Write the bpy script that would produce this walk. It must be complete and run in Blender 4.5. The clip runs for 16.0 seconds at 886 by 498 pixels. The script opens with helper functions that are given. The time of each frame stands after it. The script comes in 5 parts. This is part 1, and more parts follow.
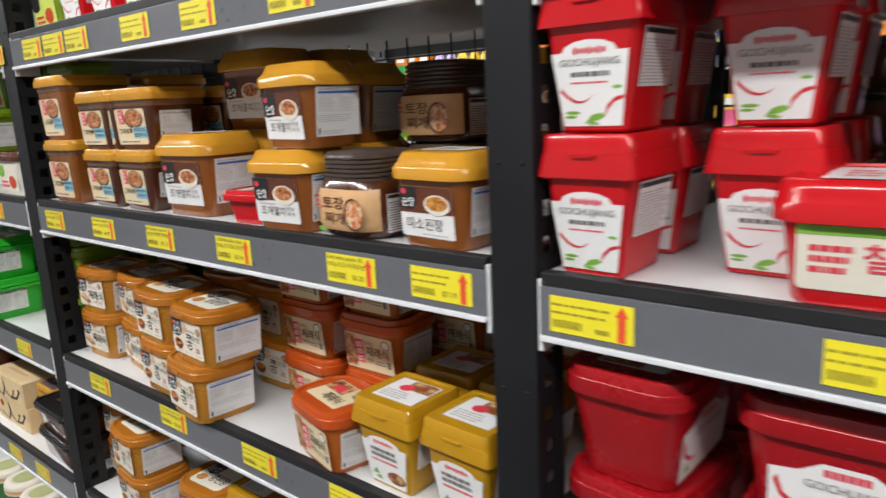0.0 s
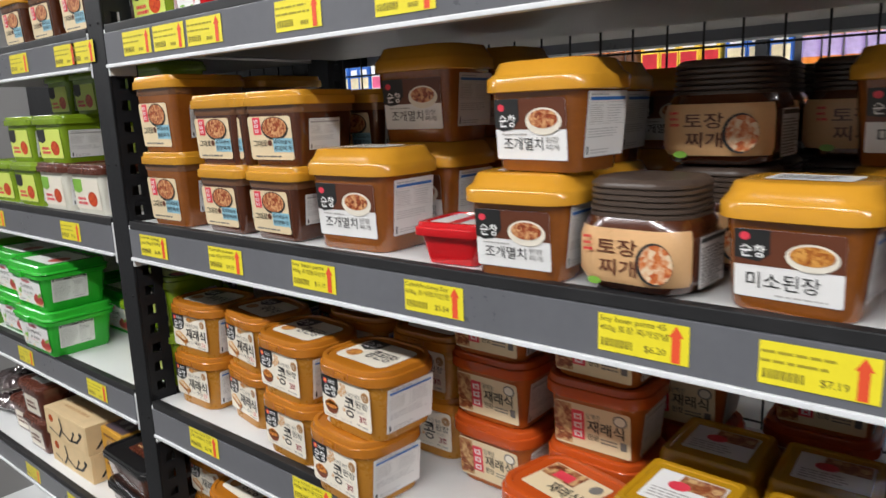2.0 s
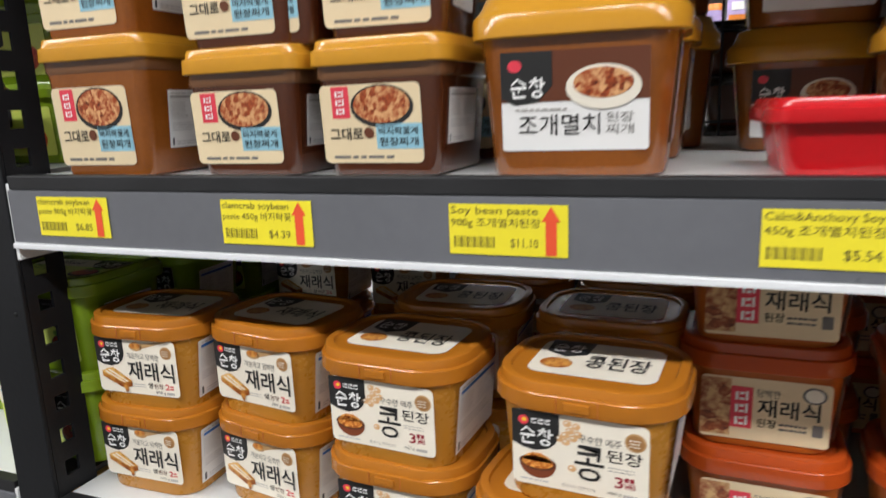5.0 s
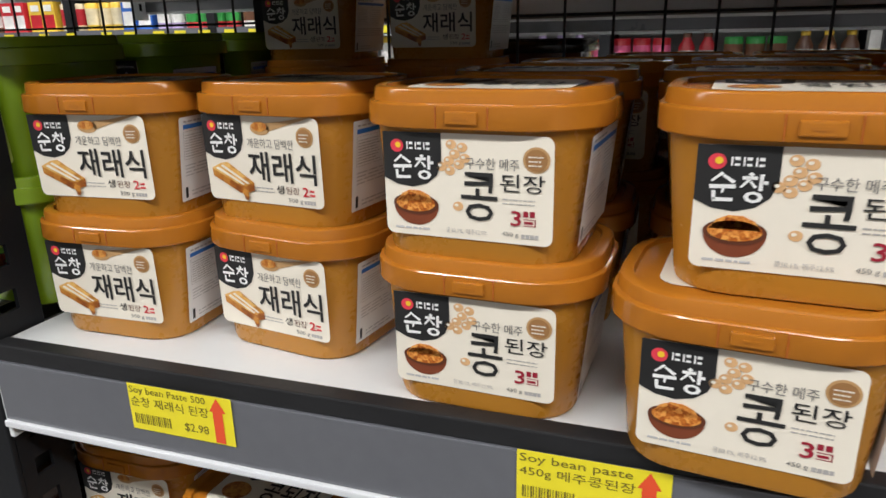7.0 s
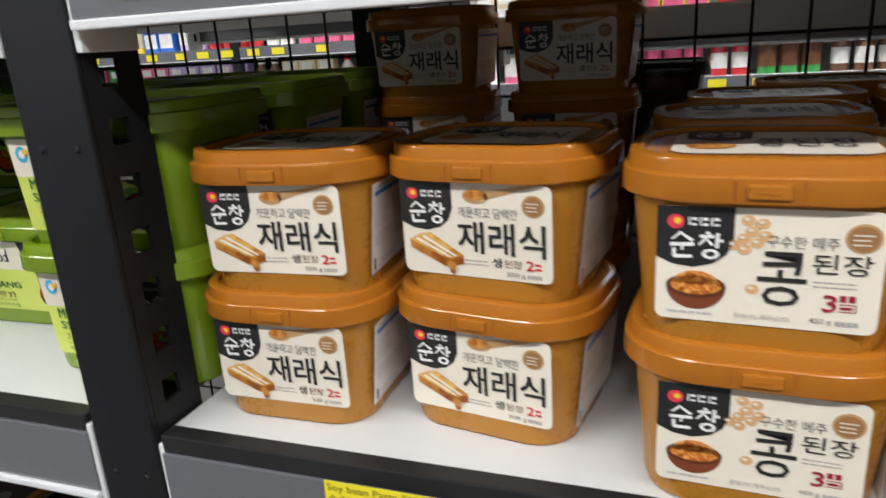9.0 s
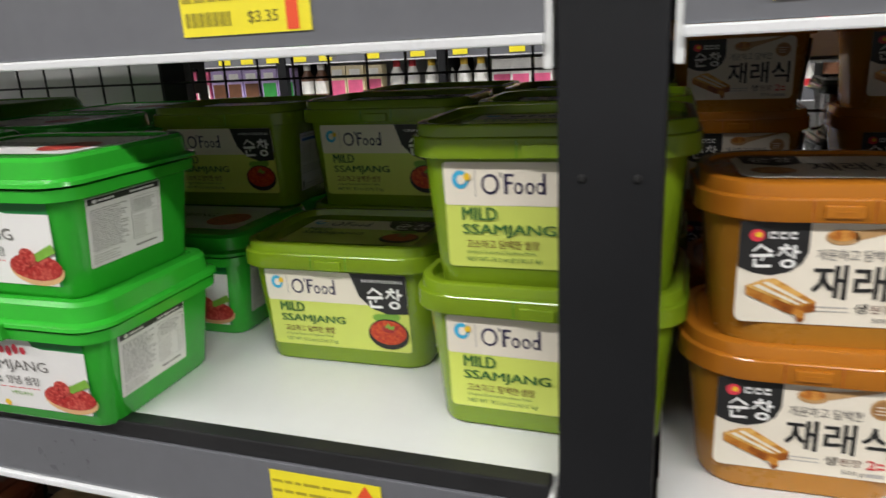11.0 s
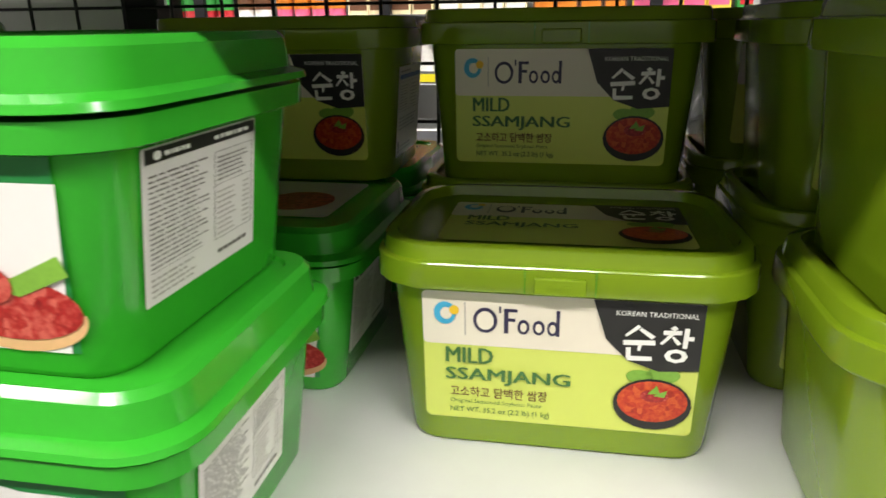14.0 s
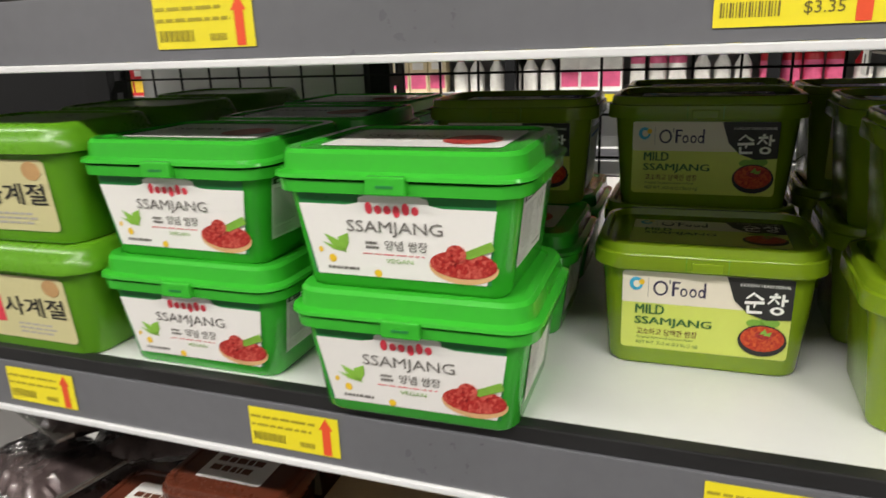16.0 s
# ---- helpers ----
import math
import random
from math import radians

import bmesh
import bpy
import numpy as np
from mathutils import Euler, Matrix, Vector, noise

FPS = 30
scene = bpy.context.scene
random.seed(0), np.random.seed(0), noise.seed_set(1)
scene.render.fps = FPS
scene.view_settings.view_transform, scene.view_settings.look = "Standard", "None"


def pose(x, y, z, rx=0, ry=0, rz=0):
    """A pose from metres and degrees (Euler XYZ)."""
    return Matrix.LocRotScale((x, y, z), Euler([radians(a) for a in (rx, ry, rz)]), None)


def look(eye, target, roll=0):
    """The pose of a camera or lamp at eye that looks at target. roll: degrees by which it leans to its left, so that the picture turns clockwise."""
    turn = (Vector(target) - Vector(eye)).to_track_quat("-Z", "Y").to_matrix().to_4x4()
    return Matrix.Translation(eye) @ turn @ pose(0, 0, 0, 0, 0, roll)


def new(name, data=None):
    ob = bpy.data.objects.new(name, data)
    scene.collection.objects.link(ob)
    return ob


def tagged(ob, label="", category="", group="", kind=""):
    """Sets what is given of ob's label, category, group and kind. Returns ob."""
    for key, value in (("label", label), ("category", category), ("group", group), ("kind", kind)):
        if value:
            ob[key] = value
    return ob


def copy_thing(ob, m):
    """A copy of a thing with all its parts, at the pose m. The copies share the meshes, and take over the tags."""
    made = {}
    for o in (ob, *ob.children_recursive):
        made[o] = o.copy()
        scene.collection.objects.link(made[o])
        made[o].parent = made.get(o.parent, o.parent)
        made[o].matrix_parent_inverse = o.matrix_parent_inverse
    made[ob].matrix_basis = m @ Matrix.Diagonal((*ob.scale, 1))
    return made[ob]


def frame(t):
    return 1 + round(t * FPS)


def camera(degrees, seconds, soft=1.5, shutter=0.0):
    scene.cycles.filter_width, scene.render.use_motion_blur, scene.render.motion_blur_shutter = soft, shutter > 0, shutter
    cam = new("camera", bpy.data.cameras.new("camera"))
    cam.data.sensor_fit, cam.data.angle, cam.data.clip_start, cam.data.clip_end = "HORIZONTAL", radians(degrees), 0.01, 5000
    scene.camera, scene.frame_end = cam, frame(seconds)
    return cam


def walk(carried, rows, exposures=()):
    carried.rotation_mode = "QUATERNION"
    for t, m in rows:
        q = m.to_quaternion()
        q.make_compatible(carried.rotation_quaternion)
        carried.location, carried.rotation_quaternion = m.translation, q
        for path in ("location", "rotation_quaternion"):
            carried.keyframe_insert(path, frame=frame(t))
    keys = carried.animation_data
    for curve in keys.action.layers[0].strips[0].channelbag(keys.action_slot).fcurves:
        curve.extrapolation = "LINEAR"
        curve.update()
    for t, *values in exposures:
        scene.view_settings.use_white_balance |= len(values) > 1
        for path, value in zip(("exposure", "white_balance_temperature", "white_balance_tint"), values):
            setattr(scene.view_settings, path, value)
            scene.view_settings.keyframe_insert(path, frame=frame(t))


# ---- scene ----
cam = camera(65.4, 16.0, shutter=0.5)
METRES, EYE, TILT, LEAN, TURN = 1.95, 1.35, -8.0, 0.0, 38.0
PATH = [
    (0, (0.366, -0.474, 1.331), (-0.889, 1.027, 0.914), -2.7),
    (0.5, (0.259, -0.471, 1.328), (-1.019, 1.008, 0.901), -2.6),
    (1, (0.178, -0.48, 1.345), (-1.067, 1.029, 0.931), -3.1),
    (1.5, (0.123, -0.474, 1.339), (-1.154, 1.01, 0.932), -2.2),
    (2, (0.051, -0.486, 1.343), (-1.198, 1.025, 0.945), -2.1),
    (2.5, (-0.043, -0.478, 1.348), (-1.217, 1.094, 0.961), -2.1),
    (3, (-0.135, -0.456, 1.333), (-1.12, 1.23, 0.904), -2.3),
    (3.2, (-0.171, -0.471, 1.332), (-1.063, 1.267, 0.902), -2.5),
    (5.3, (-0.454, -0.374, 1.212), (-1.158, 1.452, 0.798), -2.1),
    (5.5, (-0.469, -0.363, 1.193), (-1.167, 1.46, 0.76), -2.1),
    (6, (-0.496, -0.34, 1.151), (-1.178, 1.476, 0.664), -1.8),
    (6.5, (-0.523, -0.314, 1.117), (-1.166, 1.495, 0.558), -1.3),
    (7, (-0.544, -0.29, 1.097), (-1.164, 1.512, 0.491), -1.3),
    (7.5, (-0.564, -0.278, 1.095), (-1.17, 1.52, 0.463), -2.3),
    (8, (-0.589, -0.277, 1.112), (-1.182, 1.517, 0.456), -2.7),
    (8.5, (-0.63, -0.275, 1.115), (-1.265, 1.509, 0.473), -3.1),
    (9, (-0.669, -0.279, 1.124), (-1.316, 1.52, 0.537), -3.6),
    (9.5, (-0.733, -0.283, 1.129), (-1.306, 1.545, 0.555), -3.1),
    (10, (-0.823, -0.301, 1.135), (-1.38, 1.525, 0.537), -3.1),
    (10.2, (-0.851, -0.309, 1.14), (-1.469, 1.497, 0.544), -3.9),
    (12.3, (-1.087, -0.282, 1.138), (-1.707, 1.545, 0.607), -1.9),
    (12.5, (-1.103, -0.258, 1.126), (-1.717, 1.566, 0.583), -1.7),
    (13, (-1.145, -0.189, 1.099), (-1.656, 1.661, 0.535), -1.2),
    (13.5, (-1.164, -0.143, 1.088), (-1.558, 1.726, 0.497), -0.8),
    (14, (-1.178, -0.149, 1.091), (-1.55, 1.716, 0.472), -0.7),
    (14.5, (-1.194, -0.209, 1.104), (-1.689, 1.63, 0.493), -1.2),
    (15, (-1.199, -0.262, 1.126), (-1.727, 1.569, 0.516), -1.8),
    (15.5, (-1.196, -0.32, 1.145), (-1.791, 1.499, 0.562), -2.3),
    (16, (-1.197, -0.372, 1.149), (-1.86, 1.424, 0.569), -2.2),
]
walk(cam, [(t, look(eye, target, roll)) for t, eye, target, roll in PATH],
     [(0.0, -0.12, 6250, 10), (10.0, -0.12, 6250, 10), (12.5, -0.06, 6850, 10), (13.2, 0.06, 6850, 10), (14.0, 0.3, 6850, 10), (14.9, -0.04, 6850, 10), (16.0, -0.06, 6850, 10)])

# ---- world and lamps ----
world = bpy.data.worlds.new("store_world")
scene.world = world
world.use_nodes = True
world.node_tree.nodes["Background"].inputs[0].default_value = (0.9, 0.95, 1.0, 1)
world.node_tree.nodes["Background"].inputs[1].default_value = 0.02
CEILING = 2.9
LAMP_ROWS = ((-1.45, 40.0), (2.3, 36.0), (4.6, 12.0))
LAMP_XS = (-6.6, -4.95, -3.3, -1.65, 0.0, 1.65, 3.3)


def lamp(x, y, watts):
    data = bpy.data.lights.new("tube_lamp", "AREA")
    data.shape, data.size, data.size_y = "RECTANGLE", 1.3, 0.16
    data.energy, data.color = watts, (1.0, 0.975, 0.95)
    ob = new("tube_lamp", data)
    ob.matrix_world = pose(x, y, CEILING - 0.075)


for row_y, watts in LAMP_ROWS:
    for lamp_x in LAMP_XS:
        lamp(lamp_x, row_y, watts)


# ---- materials ----
def shader(name, rgb, rough=0.4, metal=0.0, coat=0.0, vary=0.08, scale=40.0, bump=0.05, spec=0.5, sub=0.0):
    """A plain surface with colour drift at two scales, uneven gloss and a fine relief."""
    m = bpy.data.materials.new(name)
    m.use_nodes = True
    n, l = m.node_tree.nodes, m.node_tree.links
    b = n["Principled BSDF"]
    co = n.new("ShaderNodeTexCoord")
    big, small = n.new("ShaderNodeTexNoise"), n.new("ShaderNodeTexNoise")
    big.inputs["Scale"].default_value, small.inputs["Scale"].default_value = scale * 0.25, scale * 6
    big.inputs["Detail"].default_value, small.inputs["Detail"].default_value = 4, 3
    for t in (big, small):
        l.new(co.outputs["Object"], t.inputs["Vector"])
    add = n.new("ShaderNodeMath")
    add.operation = "MULTIPLY_ADD"
    l.new(small.outputs["Fac"], add.inputs[0])
    add.inputs[1].default_value = 0.35
    l.new(big.outputs["Fac"], add.inputs[2])
    span = n.new("ShaderNodeMapRange")
    l.new(add.outputs[0], span.inputs[0])
    span.inputs[1].default_value, span.inputs[2].default_value = 0.35, 1.0
    span.inputs[3].default_value, span.inputs[4].default_value = 1 - vary, 1 + vary
    info = n.new("ShaderNodeObjectInfo")
    each = n.new("ShaderNodeMapRange")
    l.new(info.outputs["Random"], each.inputs[0])
    each.inputs[3].default_value, each.inputs[4].default_value = 0.96, 1.04
    mul = n.new("ShaderNodeMath")
    mul.operation = "MULTIPLY"
    l.new(span.outputs[0], mul.inputs[0])
    l.new(each.outputs[0], mul.inputs[1])
    tint = n.new("ShaderNodeVectorMath")
    tint.operation = "SCALE"
    tint.inputs[0].default_value = rgb
    l.new(mul.outputs[0], tint.inputs["Scale"])
    l.new(tint.outputs[0], b.inputs["Base Color"])
    gloss = n.new("ShaderNodeMapRange")
    l.new(add.outputs[0], gloss.inputs[0])
    gloss.inputs[1].default_value, gloss.inputs[2].default_value = 0.35, 1.0
    gloss.inputs[3].default_value, gloss.inputs[4].default_value = rough * 0.8, min(1, rough * 1.25)
    l.new(gloss.outputs[0], b.inputs["Roughness"])
    b.inputs["Metallic"].default_value = metal
    b.inputs["Coat Weight"].default_value = coat
    b.inputs["Coat Roughness"].default_value = 0.08
    b.inputs["Specular IOR Level"].default_value = spec
    if sub:
        b.inputs["Subsurface Weight"].default_value = sub
        b.inputs["Subsurface Radius"].default_value = (0.01, 0.006, 0.003)
        b.inputs["Subsurface Scale"].default_value = 0.3
    if bump:
        relief = n.new("ShaderNodeBump")
        relief.inputs["Strength"].default_value, relief.inputs["Distance"].default_value = bump, 0.001
        l.new(small.outputs["Fac"], relief.inputs["Height"])
        l.new(relief.outputs[0], b.inputs["Normal"])
    return m


def food(name, low, mid, high, scale=260.0):
    """A printed dish: chopped, mottled colour."""
    m = bpy.data.materials.new(name)
    m.use_nodes = True
    n, l = m.node_tree.nodes, m.node_tree.links
    co, v, no = n.new("ShaderNodeTexCoord"), n.new("ShaderNodeTexVoronoi"), n.new("ShaderNodeTexNoise")
    v.inputs["Scale"].default_value, no.inputs["Scale"].default_value = scale, scale * 1.3
    no.inputs["Detail"].default_value = 5
    l.new(co.outputs["Object"], v.inputs["Vector"])
    l.new(co.outputs["Object"], no.inputs["Vector"])
    mix = n.new("ShaderNodeMath")
    mix.operation = "MULTIPLY_ADD"
    l.new(v.outputs["Color"], mix.inputs[0])
    mix.inputs[1].default_value = 0.6
    l.new(no.outputs["Fac"], mix.inputs[2])
    ramp = n.new("ShaderNodeValToRGB")
    l.new(mix.outputs[0], ramp.inputs[0])
    ramp.color_ramp.elements[0].position, ramp.color_ramp.elements[1].position = 0.4, 1.0
    ramp.color_ramp.elements[0].color, ramp.color_ramp.elements[1].color = (*low, 1), (*high, 1)
    ramp.color_ramp.elements.new(0.7).color = (*mid, 1)
    l.new(ramp.outputs[0], n["Principled BSDF"].inputs["Base Color"])
    n["Principled BSDF"].inputs["Roughness"].default_value = 0.35
    return m


def glow(name, rgb, strength):
    m = bpy.data.materials.new(name)
    m.use_nodes = True
    b = m.node_tree.nodes["Principled BSDF"]
    b.inputs["Base Color"].default_value = (0.8, 0.8, 0.8, 1)
    b.inputs["Emission Color"].default_value = (*rgb, 1)
    b.inputs["Emission Strength"].default_value = strength
    return m


M = {
    "black_steel": shader("black_steel", (0.009, 0.0095, 0.011), 0.5, vary=0.25, scale=30, bump=0.15, spec=0.3),
    "slot": shader("slot_dark", (0.004, 0.004, 0.004), 0.8),
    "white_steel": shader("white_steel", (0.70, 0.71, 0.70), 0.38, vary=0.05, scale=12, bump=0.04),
    # white shelves' undersides: their shade is put into this darker colour
    "under_steel": shader("dim_under_steel", (0.24, 0.22, 0.195), 0.45, vary=0.12, scale=10, bump=0.05),
    "strip": shader("grey_label_strip", (0.132, 0.136, 0.150), 0.3, vary=0.15, scale=14, bump=0.02, coat=1.0),
    "rim": shader("black_rim", (0.013, 0.013, 0.014), 0.5, vary=0.3, scale=60, bump=0.1),
    "bead": shader("white_bead", (0.72, 0.73, 0.74), 0.3, vary=0.06),
    "wire": shader("dark_wire", (0.03, 0.03, 0.032), 0.4, metal=0.6),
    "tag": shader("yellow_tag", (0.86, 0.74, 0.02), 0.45, vary=0.05, bump=0.02, coat=1.0),
    "tag_red": shader("tag_arrow_red", (0.80, 0.09, 0.03), 0.45),
    "ink": shader("black_ink", (0.018, 0.018, 0.018), 0.45),
    "ink_grey": shader("grey_ink", (0.16, 0.15, 0.14), 0.5),
    "ink_pale": shader("faint_grey_ink", (0.50, 0.49, 0.485), 0.5),
    "card_yellow": shader("yellow_carton", (0.58, 0.30, 0.03), 0.5, vary=0.1),
    "mauve": shader("grey_mauve_print", (0.10, 0.07, 0.085), 0.3, vary=0.3, scale=120),
    "ink_light": shader("pale_grey_ink", (0.42, 0.40, 0.38), 0.5),
    "ink_tag": shader("tag_ink", (0.17, 0.14, 0.02), 0.5),
    "ink_tag_pale": shader("pale_tag_ink", (0.40, 0.33, 0.02), 0.5),
    "ink_red": shader("red_ink", (0.60, 0.02, 0.03), 0.4),
    "ink_pink": shader("pink_red_ink", (0.72, 0.05, 0.08), 0.4),
    "ink_green": shader("green_ink", (0.05, 0.16, 0.04), 0.4),
    "ink_leaf": shader("leaf_green_ink", (0.20, 0.42, 0.05), 0.4, vary=0.3, scale=120),
    "ink_leaf_pale": shader("pale_green_ink", (0.42, 0.44, 0.20), 0.4, vary=0.2, scale=120),
    "ink_blue": shader("blue_ink", (0.03, 0.16, 0.50), 0.4),
    "ink_cyan": shader("cyan_ink", (0.05, 0.42, 0.68), 0.4),
    "ink_sky": shader("sky_blue_ink", (0.28, 0.52, 0.62), 0.4, vary=0.15, scale=150),
    "ink_navy": shader("navy_ink", (0.03, 0.025, 0.07), 0.4),
    "ink_yellow": shader("yellow_ink", (0.85, 0.55, 0.03), 0.4),
    "ink_brown": shader("brown_ink", (0.12, 0.035, 0.015), 0.4),
    "pale_yellow": shader("pale_yellow_label_paper", (0.60, 0.56, 0.30), 0.35, vary=0.04),
    "ink_white": shader("white_ink", (0.85, 0.85, 0.83), 0.4),
    "ink_tan": shader("tan_ink", (0.50, 0.30, 0.13), 0.4, vary=0.2, scale=200),
    "paper": shader("white_label_paper", (0.80, 0.79, 0.77), 0.35, vary=0.03),
    "cream": shader("cream_label_paper", (0.80, 0.74, 0.62), 0.35, vary=0.03),
    "beige": shader("beige_label_paper", (0.74, 0.60, 0.38), 0.35, vary=0.04),
    "lime": shader("lime_label_paper", (0.64, 0.73, 0.14), 0.3, vary=0.03),
    "peach": shader("peach_label_paper", (0.70, 0.42, 0.20), 0.3, vary=0.12, scale=90),
    "deep_green": shader("deep_green_ink", (0.015, 0.22, 0.05), 0.3),
    "ochre": shader("ochre_plastic", (0.44, 0.19, 0.020), 0.26, vary=0.06, sub=0.0),
    "ochre_lid": shader("orange_brown_lid", (0.43, 0.150, 0.013), 0.17, vary=0.07),
    "gold_lid": shader("golden_lid", (0.60, 0.285, 0.022), 0.19, vary=0.06, coat=0.2),
    "amber": shader("amber_paste_in_clear_plastic", (0.235, 0.070, 0.009), 0.22, coat=0.7, vary=0.22, scale=55),
    "amber_dark": shader("dark_paste_in_clear_plastic", (0.075, 0.02, 0.007), 0.2, coat=0.8, vary=0.25, scale=60),
    "clear_lip": shader("clear_plastic_lip", (0.20, 0.09, 0.04), 0.1, coat=1.0),
    "dark_lid": shader("dark_brown_ribbed_lid", (0.072, 0.05, 0.038), 0.38, vary=0.1),
    "orange": shader("orange_plastic", (0.42, 0.105, 0.012), 0.32, vary=0.06),
    "orange_lid": shader("orange_red_lid", (0.47, 0.072, 0.010), 0.18, vary=0.06),
    "mustard": shader("mustard_plastic", (0.46, 0.24, 0.008), 0.22, vary=0.06),
    "red": shader("red_plastic", (0.55, 0.008, 0.012), 0.19, vary=0.08, coat=0.15),
    "red_dark": shader("deep_red_plastic", (0.34, 0.006, 0.010), 0.27, vary=0.08),
    "bright_green": shader("bright_green_plastic", (0.032, 0.42, 0.030), 0.18, vary=0.06, coat=0.15),
    "olive": shader("olive_green_plastic", (0.19, 0.30, 0.012), 0.19, vary=0.06, coat=0.15),
    "mid_green": shader("mid_green_plastic", (0.10, 0.30, 0.012), 0.28, vary=0.06),
    "brown": shader("dark_brown_plastic", (0.10, 0.025, 0.012), 0.28, vary=0.1, coat=0.3),
    "black_plastic": shader("black_plastic", (0.010, 0.010, 0.011), 0.22, coat=0.4),
    "white_plastic": shader("white_plastic", (0.72, 0.70, 0.60), 0.3),
    "card": shader("kraft_cardboard", (0.66, 0.49, 0.27), 0.7, vary=0.12, scale=70, bump=0.2),
    "foil": shader("crumpled_foil", (0.55, 0.53, 0.5), 0.18, metal=0.9, vary=0.2, scale=120, bump=0.6),
    "film": shader("crinkled_clear_film", (0.10, 0.075, 0.075), 0.16, metal=0.35, vary=0.6, scale=90, bump=0.9, coat=1.0),
    # greys of the added walls, set by how much light they should bounce
    "wall": shader("grey_wall_paint", (0.19, 0.185, 0.18), 0.7, vary=0.05, scale=3, bump=0.1),
    "pale_wall": shader("grey_bounce_wall", (0.26, 0.257, 0.25), 0.7, vary=0.05, scale=3, bump=0.1),
    "ceiling": shader("white_ceiling_board", (0.4, 0.4, 0.39), 0.8, vary=0.05, scale=5, bump=0.2),
    "floor": shader("grey_floor_tile", (0.085, 0.083, 0.079), 0.3, vary=0.12, scale=6, bump=0.05),
    "tube": glow("lamp_diffuser", (1.0, 0.97, 0.93), 6.0),
    "ink_wine": shader("wine_red_ink", (0.30, 0.012, 0.03), 0.4),
    "ink_brown_pale": shader("light_brown_ink", (0.34, 0.17, 0.06), 0.4, vary=0.15, scale=200),
    "bowl_rim": shader("printed_bowl_rim", (0.20, 0.05, 0.02), 0.35),
    "cake_side": food("printed_soy_crust", (0.20, 0.05, 0.006), (0.36, 0.11, 0.012), (0.55, 0.24, 0.04), 160),
    "noodle_print": food("printed_shredded_paste", (0.20, 0.035, 0.005), (0.52, 0.14, 0.015), (0.80, 0.36, 0.08), 520),
    "stew": food("printed_stew", (0.08, 0.015, 0.006), (0.33, 0.06, 0.015), (0.66, 0.36, 0.16)),
    "beans": food("printed_beans", (0.22, 0.05, 0.008), (0.42, 0.13, 0.018), (0.66, 0.32, 0.07)),
    "paste_print": food("printed_red_paste", (0.22, 0.008, 0.010), (0.42, 0.022, 0.02), (0.62, 0.12, 0.09), 380),
    "chilli_print": food("printed_red_sauce", (0.30, 0.010, 0.004), (0.50, 0.03, 0.008), (0.62, 0.10, 0.02), 420),
    "veg_print": food("printed_vegetables", (0.32, 0.025, 0.01), (0.58, 0.17, 0.04), (0.72, 0.55, 0.36), 200),
    "cake_print": food("printed_soy_cake", (0.36, 0.13, 0.015), (0.62, 0.29, 0.045), (0.82, 0.53, 0.17), 120),
    "meal_print": food("printed_meal", (0.05, 0.012, 0.008), (0.28, 0.07, 0.02), (0.62, 0.40, 0.18), 140),
}


# ---- mesh helpers ----
def part(name, bm, material, parent=None, label=""):
    me = bpy.data.meshes.new(name)
    bm.to_mesh(me)
    bm.free()
    me.materials.append(M[material])
    ob = new(name, me)
    if parent is not None:
        ob.parent = parent
    return tagged(ob, label=label)


def smooth(ob, angle=40):
    me = ob.data
    me.shade_smooth()
    me.set_sharp_from_angle(angle=radians(angle))
    return ob


def box(bm, x0, x1, y0, y1, z0, z1, bevel=0.0):
    m = Matrix.Translation(((x0 + x1) / 2, (y0 + y1) / 2, (z0 + z1) / 2)) @ Matrix.Diagonal((x1 - x0, y1 - y0, z1 - z0, 1))
    made = bmesh.ops.create_cube(bm, size=1, matrix=m)
    if bevel:
        edges = list({e for v in made["verts"] for e in v.link_edges})
        bmesh.ops.bevel(bm, geom=edges, offset=bevel, segments=2, affect="EDGES", profile=0.6)
    return bm


def boxed(x0, x1, y0, y1, z0, z1, bevel=0.0):
    return box(bmesh.new(), x0, x1, y0, y1, z0, z1, bevel)


def ring_points(w, d, r, z, seg=6, bow=0.0):
    """A rounded rectangle; bow swells its sides a little."""
    pts = []
    r = min(r, w / 2 - 1e-4, d / 2 - 1e-4)
    for cx, cy, a0 in ((w / 2 - r, d / 2 - r, 0), (-w / 2 + r, d / 2 - r, 90), (-w / 2 + r, -d / 2 + r, 180), (w / 2 - r, -d / 2 + r, 270)):
        for i in range(seg + 1):
            a = radians(a0 + 90 * i / seg)
            pts.append((cx + r * math.cos(a), cy + r * math.sin(a), z))
    return pts


def loft(rings, seg=6, cap_bottom=True, cap_top=True):
    """Rounded rectangles (w, d, r, z) joined one to the next."""
    bm = bmesh.new()
    loops = [[bm.verts.new(p) for p in ring_points(*r, seg=seg)] for r in rings]
    n = len(loops[0])
    for a, b in zip(loops, loops[1:]):
        for i in range(n):
            bm.faces.new((a[i], a[(i + 1) % n], b[(i + 1) % n], b[i]))
    if cap_bottom:
        bm.faces.new(loops[0][::-1])
    if cap_top:
        bm.faces.new(loops[-1])
    return bm


